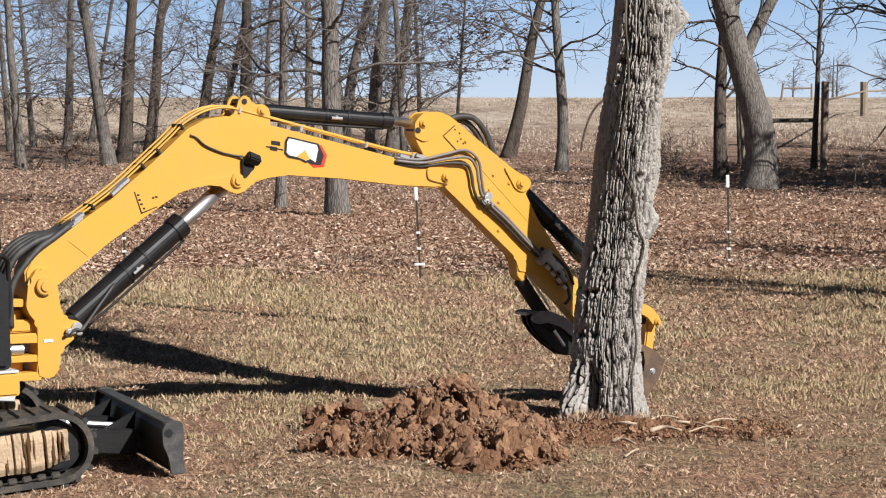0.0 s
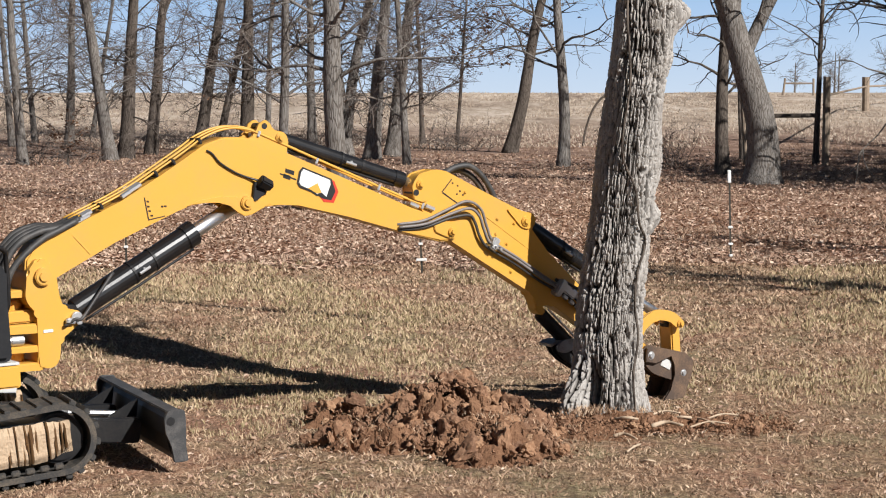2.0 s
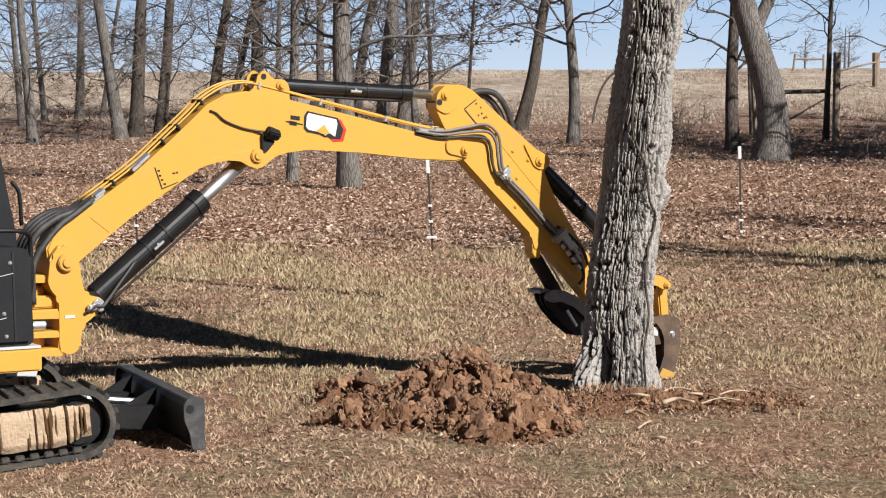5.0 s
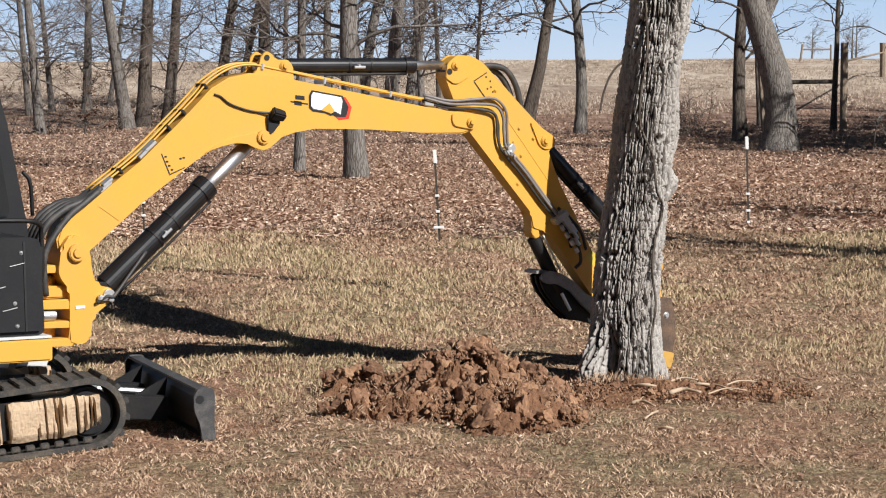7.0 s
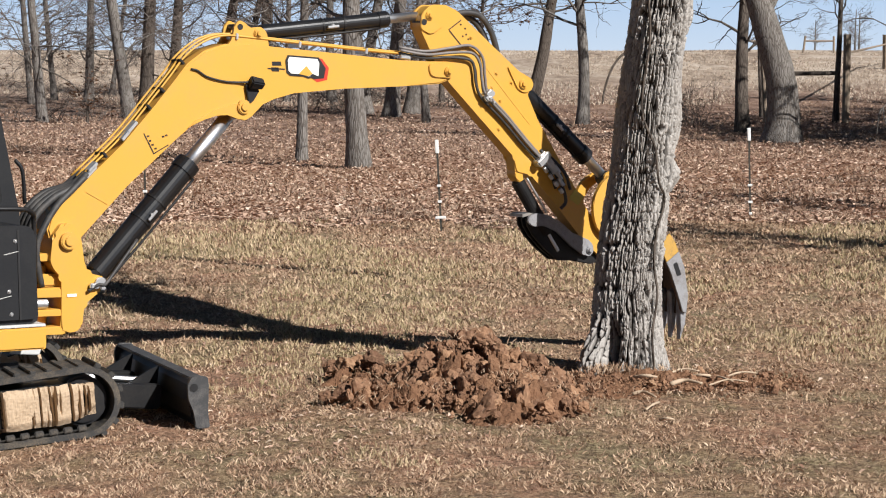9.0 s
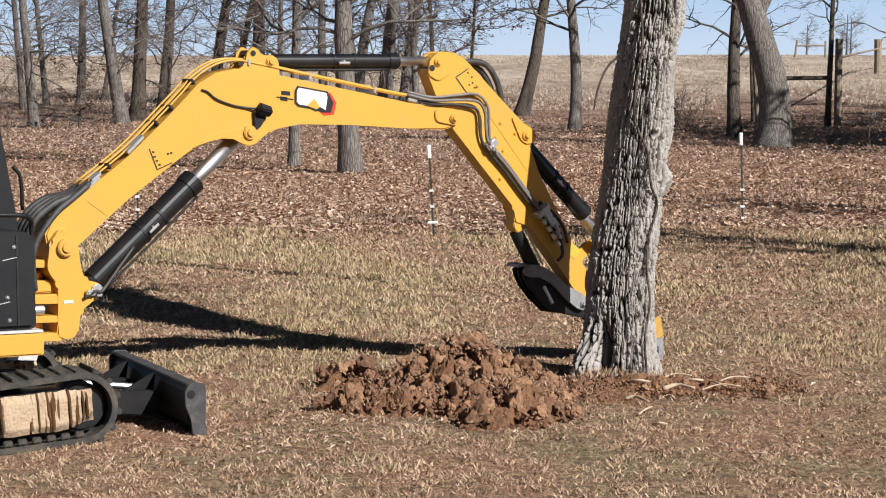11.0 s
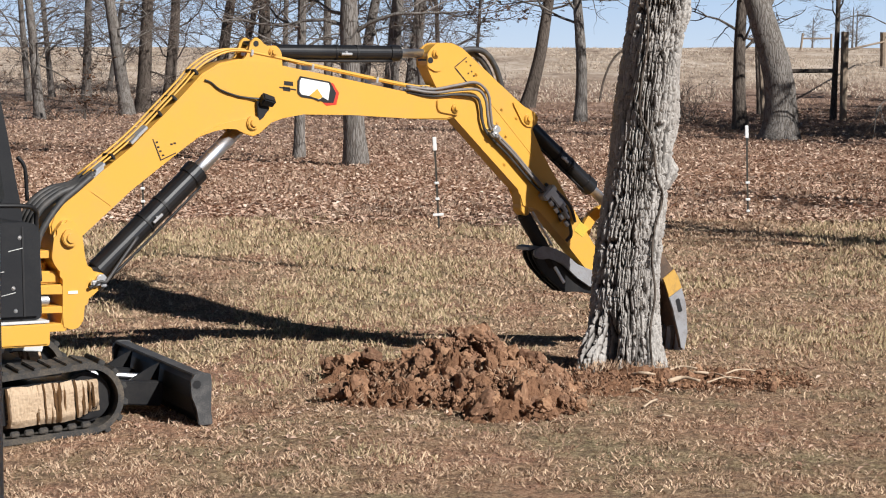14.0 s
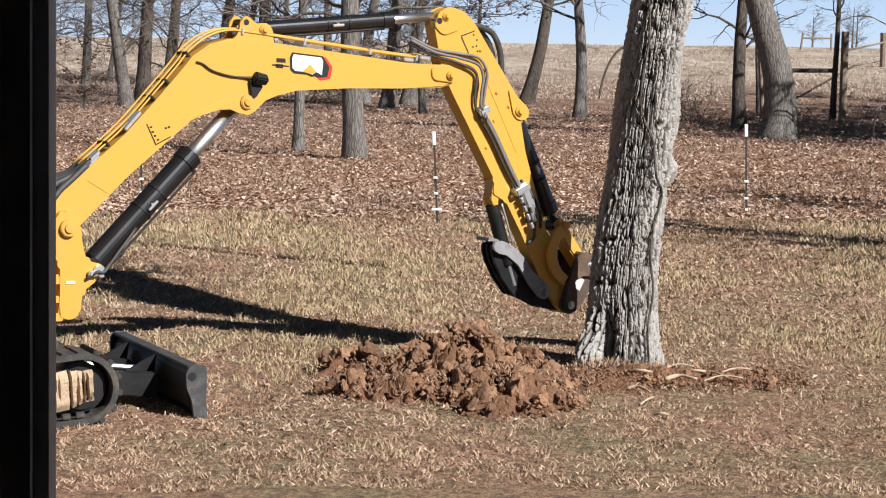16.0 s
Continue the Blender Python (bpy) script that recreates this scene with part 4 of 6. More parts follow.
        part("bucket_tooth", t, CHEEK, bucket)
    for y in (-0.172, 0.172):
        t = bmesh.new()
        slab(t, turned([(0.335, -0.41), (0.30, -0.48), (0.235, -0.555), (0.11, -0.475), (0.18, -0.40), (0.215, -0.345)]), y - 0.007, y + 0.007, 0.003)
        cutter = part("side_cutter", t, RUBBED, bucket, "side cutter with its yellow paint rubbed")
        t = bmesh.new()
        slab(t, turned([(0.233, -0.558), (0.14, -0.66), (-0.06, -0.79), (-0.20, -0.83), (-0.20, -0.79), (-0.09, -0.69), (0.05, -0.55), (0.108, -0.478)]), y - 0.007, y + 0.007, 0.003)
        part("worn_edge", t, CHEEK, cutter, "bare grey worn steel edge")
        t = bmesh.new()
        slab(t, turned(round_poly([(0.15, -0.57), (0.12, -0.54), (0.04, -0.62), (0.07, -0.655)], 0.015)), y - 0.0085, y + 0.0085, 0)
        part("bolt_slot", t, INK, cutter)
    return guide, coupler, bucket


guide_link, coupler_link, bucket = build_links()


# ---- trees ----
def wrapped_noise(theta, z, cells, tall, seed):
    """Smooth noise over an unrolled trunk, 0 to 1, that closes round it."""
    grid = np.random.default_rng(seed).random((cells, 300))
    u, v = theta / (2 * math.pi) * cells, z / tall + 20
    iu, iv = np.floor(u).astype(int), np.floor(v).astype(int)
    a, b = u - iu, v - iv
    a, b = a * a * (3 - 2 * a), b * b * (3 - 2 * b)
    g = lambda i, j: grid[(iu + i) % cells, (iv + j) % 300]
    return (g(0, 0) * (1 - a) + g(1, 0) * a) * (1 - b) + (g(0, 1) * (1 - a) + g(1, 1) * a) * b


def bark_relief(theta, z, cells, tall, seed, wide=0.13):
    """Height of furrowed bark, 0 to 1: long wavering furrows with plates between them."""
    bend = theta + 0.10 * (wrapped_noise(theta, z, 9, 0.35, seed + 1) - 0.5) + 0.05 * (wrapped_noise(theta, z, 30, 0.12, seed + 2) - 0.5)
    long_cut = np.clip(np.abs(wrapped_noise(bend, z, cells, tall, seed) - 0.5) / wide, 0, 1)
    short_cut = np.clip(np.abs(wrapped_noise(bend, z, int(cells * 1.5), tall * 0.42, seed + 3) - 0.5) / (wide * 0.8), 0, 1)
    cross = np.clip(np.abs(wrapped_noise(theta, z, int(cells * 0.6), 0.055, seed + 4) - 0.5) / 0.07, 0, 1)
    return long_cut * (0.45 + 0.55 * short_cut) * (0.72 + 0.28 * cross)


def main_trunk():
    """The oak's bole: leaning, flared at the root, burls on one side, bark in relief."""
    t = thing("oak_tree", "tall bare oak with deeply furrowed grey bark", "tree", Matrix.Translation((0, 0, 0.0174)) @ Matrix.Scale(0.993, 4))
    zk = np.array([-0.25, 0.0, 0.18, 0.63, 1.07, 1.51, 1.95, 2.39, 2.83, 3.25, 3.7, 4.6])
    xk = np.array([1.262, 1.266, 1.272, 1.287, 1.318, 1.365, 1.412, 1.470, 1.535, 1.575, 1.62, 1.74])
    rk = np.array([0.305, 0.295, 0.276, 0.252, 0.244, 0.228, 0.236, 0.234, 0.236, 0.238, 0.24, 0.20])
    nt, nz = 560, 1000
    zs = np.linspace(-0.25, 4.6, nz)
    th = np.linspace(0, 2 * math.pi, nt, endpoint=False)
    TH, Z = np.meshgrid(th, zs)
    X0, R = np.interp(Z, zk, xk), np.interp(Z, zk, rk)

    def lump(a, z0, wa, wz, h):
        d = (TH - radians(a) + math.pi) % (2 * math.pi) - math.pi
        return h * np.exp(-(d / radians(wa)) ** 2 - ((Z - z0) / wz) ** 2)
    R = R + 0.05 * np.exp(-np.maximum(Z, 0) / 0.16) * np.cos(3 * TH + 0.6) + 0.02 * np.exp(-np.maximum(Z, 0) / 0.3) * np.cos(7 * TH)
    R = R + lump(-10, 1.53, 16, 0.09, 0.075) + lump(-5, 1.95, 30, 0.22, 0.04) + lump(-5, 3.10, 20, 0.12, 0.12) + lump(-25, 2.75, 25, 0.1, 0.03)
    R = R + lump(212, 0.10, 18, 0.24, 0.11) + lump(285, 0.05, 20, 0.25, 0.05) - lump(243, 0.16, 11, 0.17, 0.24)
    R = R + 0.012 * np.sin(2 * TH + Z * 1.7) + 0.008 * np.sin(3 * TH - Z * 2.9)
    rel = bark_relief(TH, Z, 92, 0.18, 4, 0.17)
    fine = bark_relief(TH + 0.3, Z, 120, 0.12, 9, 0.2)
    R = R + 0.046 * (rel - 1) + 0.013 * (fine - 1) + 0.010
    X = X0 + R * np.cos(TH)
    Y = 18.52 + R * np.sin(TH)
    verts = np.stack([X, Y, Z], -1).reshape(-1, 3)
    faces = []
    for i in range(nz - 1):
        for j in range(nt):
            a, b = i * nt + j, i * nt + (j + 1) % nt
            faces.append((a, b, b + nt, a + nt))
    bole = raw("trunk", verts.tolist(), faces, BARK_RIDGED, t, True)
    # relief kept per vertex; the bark's colour darkens where it is low
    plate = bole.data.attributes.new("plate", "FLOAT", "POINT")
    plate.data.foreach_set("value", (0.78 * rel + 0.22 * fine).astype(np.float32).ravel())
    # vine that climbs the bole
    vine = [(1.42, 18.260, 3.5), (1.40, 18.265, 3.1), (1.425, 18.265, 2.6), (1.38, 18.260, 2.25), (1.37, 18.255, 2.0), (1.47, 18.270, 1.75), (1.50, 18.285, 1.5), (1.55, 18.360, 1.38), (1.545, 18.360, 1.28), (1.49, 18.310, 1.1), (1.47, 18.300, 0.85), (1.50, 18.320, 0.6), (1.46, 18.280, 0.3), (1.48, 18.260, 0.0)]
    tube("vine", vine, 0.010, BARK_DARK, t, 6, 7)
    # limbs above: the leader, a fork that leans away, and the crown
    rng = random.Random(5)
    v, f, tv, tf = [], [], [], []
    leader = smooth_path([(1.64, 18.52, 3.5), (1.80, 18.52, 4.2), (2.08, 18.5, 4.9), (2.52, 18.5, 6.1), (2.92, 18.6, 7.8), (3.2, 18.6, 11)], 4)
    sweep(leader, [0.27 - 0.15 * i / len(leader) for i in range(len(leader))], 14, v, f)
    fork = smooth_path([(1.64, 18.55, 3.5), (1.98, 18.55, 4.2), (2.42, 18.55, 4.85), (3.0, 18.6, 5.9), (3.6, 18.6, 7.2), (4.1, 18.7, 9.2)], 4)
    sweep(fork, [0.34 - 0.10 * i / len(fork) for i in range(len(fork))], 12, v, f)
    # unseen limb added for the thin shadow streak across the lawn
    limb = smooth_path([(3.7, 18.7, 8.7), (4.6, 20.4, 9.0), (5.7, 20.1, 9.2), (7.0, 19.1, 9.1), (8.8, 17.7, 9.0)], 4)
    sweep(limb, [0.12 - 0.05 * i / len(limb) for i in range(len(limb))], 8, v, f)
    for path in (leader, fork):
        for k in range(9):
            p = path[min(len(path) - 1, int(len(path) * (0.35 + 0.065 * k)))]
            a = rng.uniform(0, 6.28)
            d = Vector((math.cos(a), math.sin(a), rng.uniform(0.2, 0.7)))
            branch(p, d, rng.uniform(1.6, 3.2), 0.055, rng, v, f, tv, tf, 2)
    raw("branchwork", v, f, BARK_FAR, t, True)
    raw("twig_mass", tv, tf, TWIG, t)["kind"] = "stuff"
    return t


def branch(p, d, length, r, rng, v, f, tv, tf, depth, droop=-0.06, tips=None):
    """A crooked branch with side shoots; thick ones go to one mesh, twigs to another."""
    d = d.normalized()
    n = 5 if r > 0.02 else 3
    pts, q = [Vector(p)], Vector(p)
    for i in range(n):
        d = (d + Vector((rng.uniform(-1, 1), rng.uniform(-1, 1), rng.uniform(-1, 1) + droop)) * 0.36).normalized()
        q = q + d * (length / n)
        pts.append(q.copy())
    radii = [max(0.0055, r * (1 - 0.75 * i / n)) for i in range(n + 1)]
    if r > 0.02:
        sweep(pts, radii, 5, v, f, False)
    else:
        sweep(pts, radii, 3, tv, tf, False)
    if tips is not None and r < 0.02:
        tips.append(pts[-1])
        tips.append(pts[2])
    if depth > 0:
        for k in range(3 + (depth > 1) * 2):
            i = rng.randint(1, n) if n > 3 else rng.randint(1, 3)
            side = Vector((rng.uniform(-1, 1), rng.uniform(-1, 1), rng.uniform(-0.5, 0.7)))
            branch(pts[i], d * 0.6 + side, length * rng.uniform(0.35, 0.65), r * 0.45, rng, v, f, tv, tf, depth - 1, droop, tips)


def bare_tree(x, y, r, lean, seed, height=11.0, mat=None, limbs=16, low=1.6, forks=(), reach=2.6, bend=0.0, leaves=0, label="", thin=0.05, deep=2, sway=()):
    rng = random.Random(seed)
    z0 = ground_height(x, y)  # the foot of the trunk
    t = thing("bare_tree", label or rng.choice(["bare grey winter tree at the pasture's edge", "slender leafless tree with brown bark", "leafless woodland tree with fine twigs"]), "tree", group="trees of the wood's edge")
    v, f, tv, tf = [], [], [], []
    pts = []
    n = 14
    for i in range(n + 1):
        h = height * i / n
        wob = 0.05 * min(1, r * 6)
        off = float(np.interp(h, [a for a, b in sway], [b for a, b in sway])) if sway else 0.0
        pts.append(Vector((x + off + lean * h + bend * math.sin(h * 0.9) + wob * h * 0.35 * noise.noise((h * 0.5, seed, 0.3)), y + 0.25 * noise.noise((seed, h * 0.3, 2.2)) * h * 0.2, z0 - 0.15 + h)))
    radii = [r * (1.0 + 0.38 * math.exp(-i * height / n / 0.35)) * (1 - 0.72 * i / n) + 0.01 for i in range(n + 1)]
    fine, fr = smooth_path(pts, 3), []
    for i in range(len(fine)):
        a = i / 3
        k = min(int(a), n - 1)
        fr.append(radii[k] + (radii[k + 1] - radii[k]) * (a - k))
    sweep(fine, [q * (1 + 0.07 * noise.noise((i * 0.7, seed, 1.0))) for i, q in enumerate(fr)], 12, v, f)
    raw("trunk", v, f, mat or BARK_FAR, t, True)
    v, f = [], []
    tips = [] if leaves else None
    for h, dx, dy, rr, ln in forks:
        i = min(range(len(pts)), key=lambda k: abs(pts[k].z - z0 - h))
        p = pts[i]
        d = Vector((dx, dy, 1.0)).normalized()
        line = smooth_path([p, p + d * ln * 0.3, p + (d + Vector((0.05, 0, 0.05))) * ln * 0.65, p + (d + Vector((-0.03, 0.05, 0.12))) * ln], 4)
        sweep(line, [rr * (1 - 0.6 * k / len(line)) for k in range(len(line))], 10, v, f)
        for k in range(5):
            q = line[rng.randint(3, len(line) - 1)]
            branch(q, Vector((rng.uniform(-1, 1), rng.uniform(-1, 1), rng.uniform(0, 0.8))), reach * rng.uniform(0.5, 1), thin, rng, v, f, tv, tf, 2, tips=tips)
    for k in range(limbs):
        h = low + (height - low) * (k / limbs) ** 1.25 * 0.95
        i = min(int(h / height * n), n - 1)
        p = pts[i].lerp(pts[i + 1], h / height * n - i)
        a = rng.uniform(0, 6.28)
        d = Vector((math.cos(a), 0.6 * math.sin(a), rng.uniform(0.0, 1.1)))
        branch(p, d, reach * rng.uniform(0.55, 1.15), min(thin, r * 0.35), rng, v, f, tv, tf, deep, tips=tips)
    if v:
        raw("branchwork", v, f, mat or BARK_FAR, t, True)
    if tv:
        raw("twig_mass", tv, tf, TWIG, t)["kind"] = "stuff"
    if leaves:
        lv, lf = [], []
        for k in range(leaves):
            p = rng.choice(tips)
            leaf_quad(p + Vector((rng.uniform(-0.12, 0.12), rng.uniform(-0.12, 0.12), rng.uniform(-0.12, 0.05))), rng.uniform(0.05, 0.11), rng, lv, lf)
        raw("dry_leaves", lv, lf, LEAF_DARK, t)["kind"] = "stuff"
    return t


def leaf_quad(p, s, rng, lv, lf, flat=1.0):
    """A curled leaf of two faces."""
    a = rng.uniform(0, 6.28)
    u = Vector((math.cos(a), math.sin(a), rng.uniform(-0.6, 0.6) * flat)).normalized()
    w = u.cross(Vector((rng.uniform(-0.5, 0.5) * flat, rng.uniform(-0.5, 0.5) * flat, 1))).normalized()
    k = len(lv)
    lift = Vector((0, 0, s * 0.35))
    lv += [p - u * s, p - w * s * 0.55 + lift, p + u * s, p + w * s * 0.55 + lift]
    lf += [(k, k + 1, k + 2), (k, k + 2, k + 3)]


LEAF_DARK = varied("hanging_leaf", [(0.0, (0.055, 0.028, 0.017)), (0.6, (0.12, 0.06, 0.035)), (1.0, (0.20, 0.11, 0.06))])

main_trunk()

WOODS = [
    (-14.36, 80.9, 0.17, -0.077), (-15.16, 95.9, 0.18, 0.038), (-11.83, 84.3, 0.24, -0.154), (-11.55, 86.0, 0.27, 0.056), (-11.07, 89.4, 0.23, 0.093),
    (-10.04, 97.2, 0.25, 0.160), (-9.52, 100.3, 0.16, 0.216), (-8.10, 97.2, 0.30, 0.023), (-3.56, 87.3, 0.22, -0.115), (-2.62, 85.2, 0.28, 0.086),
    (-1.95, 87.3, 0.27, 0.112), (-1.27, 80.9, 0.13, -0.060), (-5.41, 97.2, 0.19, -0.019), (-0.90, 97.2, 0.10, -0.038), (-16.75, 97.2, 0.12, -0.076),
    (-15.23, 102.5, 0.10, 0.160), (-17.05, 93.7, 0.13, -0.074), (-7.27, 97.2, 0.12, 0.038)]
for i, (x, y, r, lean) in enumerate(WOODS):
    dark = i in (3, 4, 5, 6, 7, 13)
    forks = ((5.2, 0.42, 0.1, 0.15, 4.5),) if i == 4 else ((4.6, -0.3, 0.2, 0.10, 4.0),) if i == 2 else ((0.8, 0.13, 0.0, 0.22, 9),) if i == 8 else ()
    bare_tree(x, y, r, lean, 20 + i, mat=BARK_DARK if dark else BARK_FAR, limbs=17, low=1.7, forks=forks, reach=3.0, thin=0.036, deep=3, leaves=380 if i in (7, 8, 10, 12) else 40)
bare_tree(-3.70, 54.0, 0.12, 0.021, 61, 9, limbs=18, low=2.4, reach=2.2, label="slender pale-barked tree on the leaf litter")
bare_tree(-2.25, 50.8, 0.235, -0.045, 62, 11, limbs=20, low=2.9, reach=2.6, label="grey tree with flaking bark at its foot")
bare_tree(0.49, 97.2, 0.075, 0.070, 63, 8, limbs=26, low=2.6, reach=2.6, leaves=2200, mat=BARK_DARK, label="young oak that still holds dry brown leaves")
bare_tree(2.45, 90.3, 0.26, 0.215, 64, 11, mat=BARK_DARK, limbs=15, low=3.6, reach=3.0, bend=0.05, leaves=250, label="leaning bare tree with dark lower bark")
bare_tree(3.94, 79.1, 0.20, -0.02, 65, 11, mat=BARK_FAR, limbs=12, low=3.4, reach=3.4, bend=0.08, label="straight bare tree with long side limbs")
bare_tree(8.52, 72.6, 0.21, 0.0, 66, 10, mat=BARK_DARK, limbs=14, low=2.5, reach=2.6, bend=-0.06, label="dark-barked crooked bare tree")
bare_tree(10.67, 85.2, 0.08, -0.05, 67, 5, mat=BARK_DARK, limbs=6, low=2.2, reach=1.4, label="thin dark leafless sapling")
bare_tree(8.68, 65.0, 0.47, 0.0, 68, 10, mat=BARK_FAR, limbs=10, low=5.0, reach=2.8, forks=((3.2, 0.46, 0.0, 0.20, 5.0), (4.2, 0.08, 0.1, 0.13, 4.5)), sway=((0, 0), (1.1, 0.06), (2.3, -0.12), (3.2, -0.38), (4.1, -0.70), (5.3, -1.12), (10, -2.4)), label="stout forked tree with grey bark")
bare_tree(12.63, 80.9, 0.10, 0.03, 69, 9, mat=BARK_DARK, limbs=12, low=3.6, reach=2.4, label="slim dark tree beside the fence post")
bent = thing("sapling", "thin bent leafless sapling in dry grass", "sapling")
tube("stem", [(5.50, 94.6, 0.3), (5.55, 94.6, 0.75), (5.68, 94.6, 1.3), (5.90, 94.6, 1.85), (6.22, 94.6, 2.28), (6.5, 94.6, 2.45)], 0.045, BARK_DARK, bent)
bare_tree(-12.7, 80.0, 0.035, 0.03, 71, 2.1, limbs=13, low=0.4, reach=0.8, leaves=170, thin=0.02, mat=BARK_DARK, label="small sapling that holds dry brown leaves")
bare_tree(-15.6, 76.0, 0.05, 0.06, 72, 4.0, limbs=16, low=0.5, reach=1.6, leaves=60, thin=0.03, label="pale twiggy young tree at the wood's edge")
# unseen, off to the sunny side: trees added to shade the litter
for i, (x, y, r) in enumerate(((19.5, 55.0, 0.3), (22.0, 66.0, 0.35), (26.0, 74.0, 0.3), (17.5, 36.5, 0.16), (30.0, 90.0, 0.4), (17.5, 61.0, 0.28), (24.0, 61.0, 0.35), (21.5, 80.0, 0.3), (33.0, 86.0, 0.35), (28.5, 67.0, 0.3), (16.5, 68.0, 0.3), (19.0, 72.0, 0.4), (23.0, 90.0, 0.4), (20.5, 64.0, 0.4))):
    bare_tree(x, y, r, 0.02, 90 + i, 11, limbs=26, low=1.6, reach=3.8, thin=0.085)
# more unseen trees on that side, thick-limbed to deepen the shade
for i, (x, y, r) in enumerate(((16.8, 63.5, 0.3), (18.6, 66.5, 0.3), (17.2, 71.5, 0.32), (20.0, 76.0, 0.35), (22.5, 71.0, 0.3), (24.5, 82.0, 0.35), (19.5, 60.5, 0.3))):
    bare_tree(x, y, r, 0.03, 140 + i, 10, limbs=34, low=1.2, reach=4.2, thin=0.12)
# nearer trees, also out of view, added to streak the lawn with shade
for i, (x, y, r) in enumerate(((11.6, 25.0, 0.22), (14.6, 31.5, 0.2))):
    bare_tree(x, y, r, 0.02, 160 + i, 11, limbs=24, low=2.2, reach=3.6, thin=0.075)
# far trees on the skyline
for i, (x, y, h) in enumerate(((26.2, 160.0, 2.9), (27.3, 165.0, 2.7), (29.6, 158.0, 3.3), (25.0, 170, 2.3), (31.0, 166, 3.0))):
    bare_tree(x, y, 0.06, 0.02, 110 + i, h, limbs=16, low=0.5, reach=1.1, thin=0.03, label="far bare tree on the hazy skyline")


# ---- fence ----
def timber(name, a, b, r, parent, mat, n=9, seed=0):
    pts = [Vector(a).lerp(Vector(b), i / 5) for i in range(6)]
    pts = [p + Vector((noise.noise((i, seed, 0)), 0, noise.noise((0, i, seed)))) * r * 0.25 for i, p in enumerate(pts)]
    v, f = sweep(pts, [r * (1 + 0.12 * noise.noise((i * 1.3, seed, 4))) for i in range(6)], n)
    return raw(name, v, f, mat, parent, False)


def fence():
    t = thing("timber_fence", "weathered grey timber pasture fence", "fence")
    z = ground_height(12.9, 80.9)
    timber("corner_post", (12.92, 80.6, z - 0.2), (12.95, 80.6, 3.05), 0.13, t, WOOD_GREY, seed=1)
    timber("post", (22.3, 126, 1.2), (22.3, 126, 3.35), 0.20, t, WOOD_GREY, seed=2)
    timber("rail", (12.95, 80.7, 2.42), (22.3, 126, 2.85), 0.045, t, WOOD_GREY, seed=3)
    timber("rail", (11.10, 81.2, 1.72), (12.75, 80.9, 1.74), 0.075, t, BARK_DARK, seed=4)
    timber("brace_post", (10.3, 81.0, -0.1), (10.15, 81.0, 2.3), 0.09, t, WOOD_GREY, seed=5)
    timber("post", (37.5, 160, 2.0), (37.5, 160, 3.8), 0.18, t, WOOD_GREY, seed=6)
    timber("rail", (22.3, 126, 2.85), (37.5, 160, 3.3), 0.05, t, WOOD_GREY, seed=7)
    for x0, x1, y in ((17.6, 18.8, 152.0), (21.6, 23.4, 151.0)):
        h = thing("brace_frame", "small timber brace frame on the crest", "fence", group="brace frames")
        g = ground_height(x0, y)
        timber("post", (x0 - (0.15 if x0 > 20 else 0), y, g - 0.2), (x0, y, 3.45), 0.07, h, WOOD_GREY, seed=8)
        timber("post", (x1, y, g - 0.2), (x1, y, 3.42), 0.07, h, WOOD_GREY, seed=9)
        timber("rail", (x0, y, 3.12), (x1, y, 3.12), 0.055, h, WOOD_GREY, seed=10)


fence()


def steel_post(x, y, h, marks, tilt):
    t = thing("steel_post", "thin steel fence post with white insulators", "fence post", pose(x, y, ground_height(x, y), 0, tilt, 0), "steel fence posts")
    b = bmesh.new()
    box(b, (-0.014, -0.003, -0.2), (0.014, 0.003, h), 0)
    box(b, (-0.003, 0.003, -0.2), (0.003, 0.026, h), 0)
    part("stake", b, POST_GREEN, t)
    c = bmesh.new()
    box(c, (-0.026, -0.014, h - 0.18), (0.026, 0.03, h + 0.01), 0.006)
    part("cap", c, WHITE, t, "white painted post top")
    for z, w in marks:
        m = bmesh.new()
        box(m, (-w, -0.035, z - 0.018), (w, 0.01, z + 0.018), 0.006)
        part("insulator", m, WHITE, t)


steel_post(-0.313, 32.9, 1.27, ((0.20, 0.075), (0.42, 0.03), (0.64, 0.032)), -3)
steel_post(4.265, 35.3, 1.36, ((0.10, 0.025), (0.27, 0.035), (0.52, 0.035)), -1.5)
steel_post(-4.42, 32.9, 1.2, ((0.14, 0.03), (0.37, 0.03), (0.55, 0.03)), -1)

# ---- dug earth ----
def clod_mesh(seed):
    rng = random.Random(seed)
    bm = bmesh.new()
    bmesh.ops.create_icosphere(bm, subdivisions=3, radius=1)
    ax = Vector((rng.uniform(0.7, 1.2), rng.uniform(0.7, 1.2), rng.uniform(0.5, 0.85)))
    for v in bm.verts:
        c = v.co
        k = 1 + 0.55 * noise.noise(c * 1.1 + Vector((seed * 3.1, 0, 0))) + 0.22 * noise.noise(c * 3.2 + Vector((0, seed * 1.7, 0)))
        k += 0.16 * noise.noise(c * 6.5 + Vector((seed, 1, 2))) - 0.25 * abs(noise.noise(c * 2.2 + Vector((3, seed, 2))))
        v.co = Vector((c.x * ax.x, c.y * ax.y, c.z * ax.z)) * k
    return mesh_of("clod", bm, CLOD)


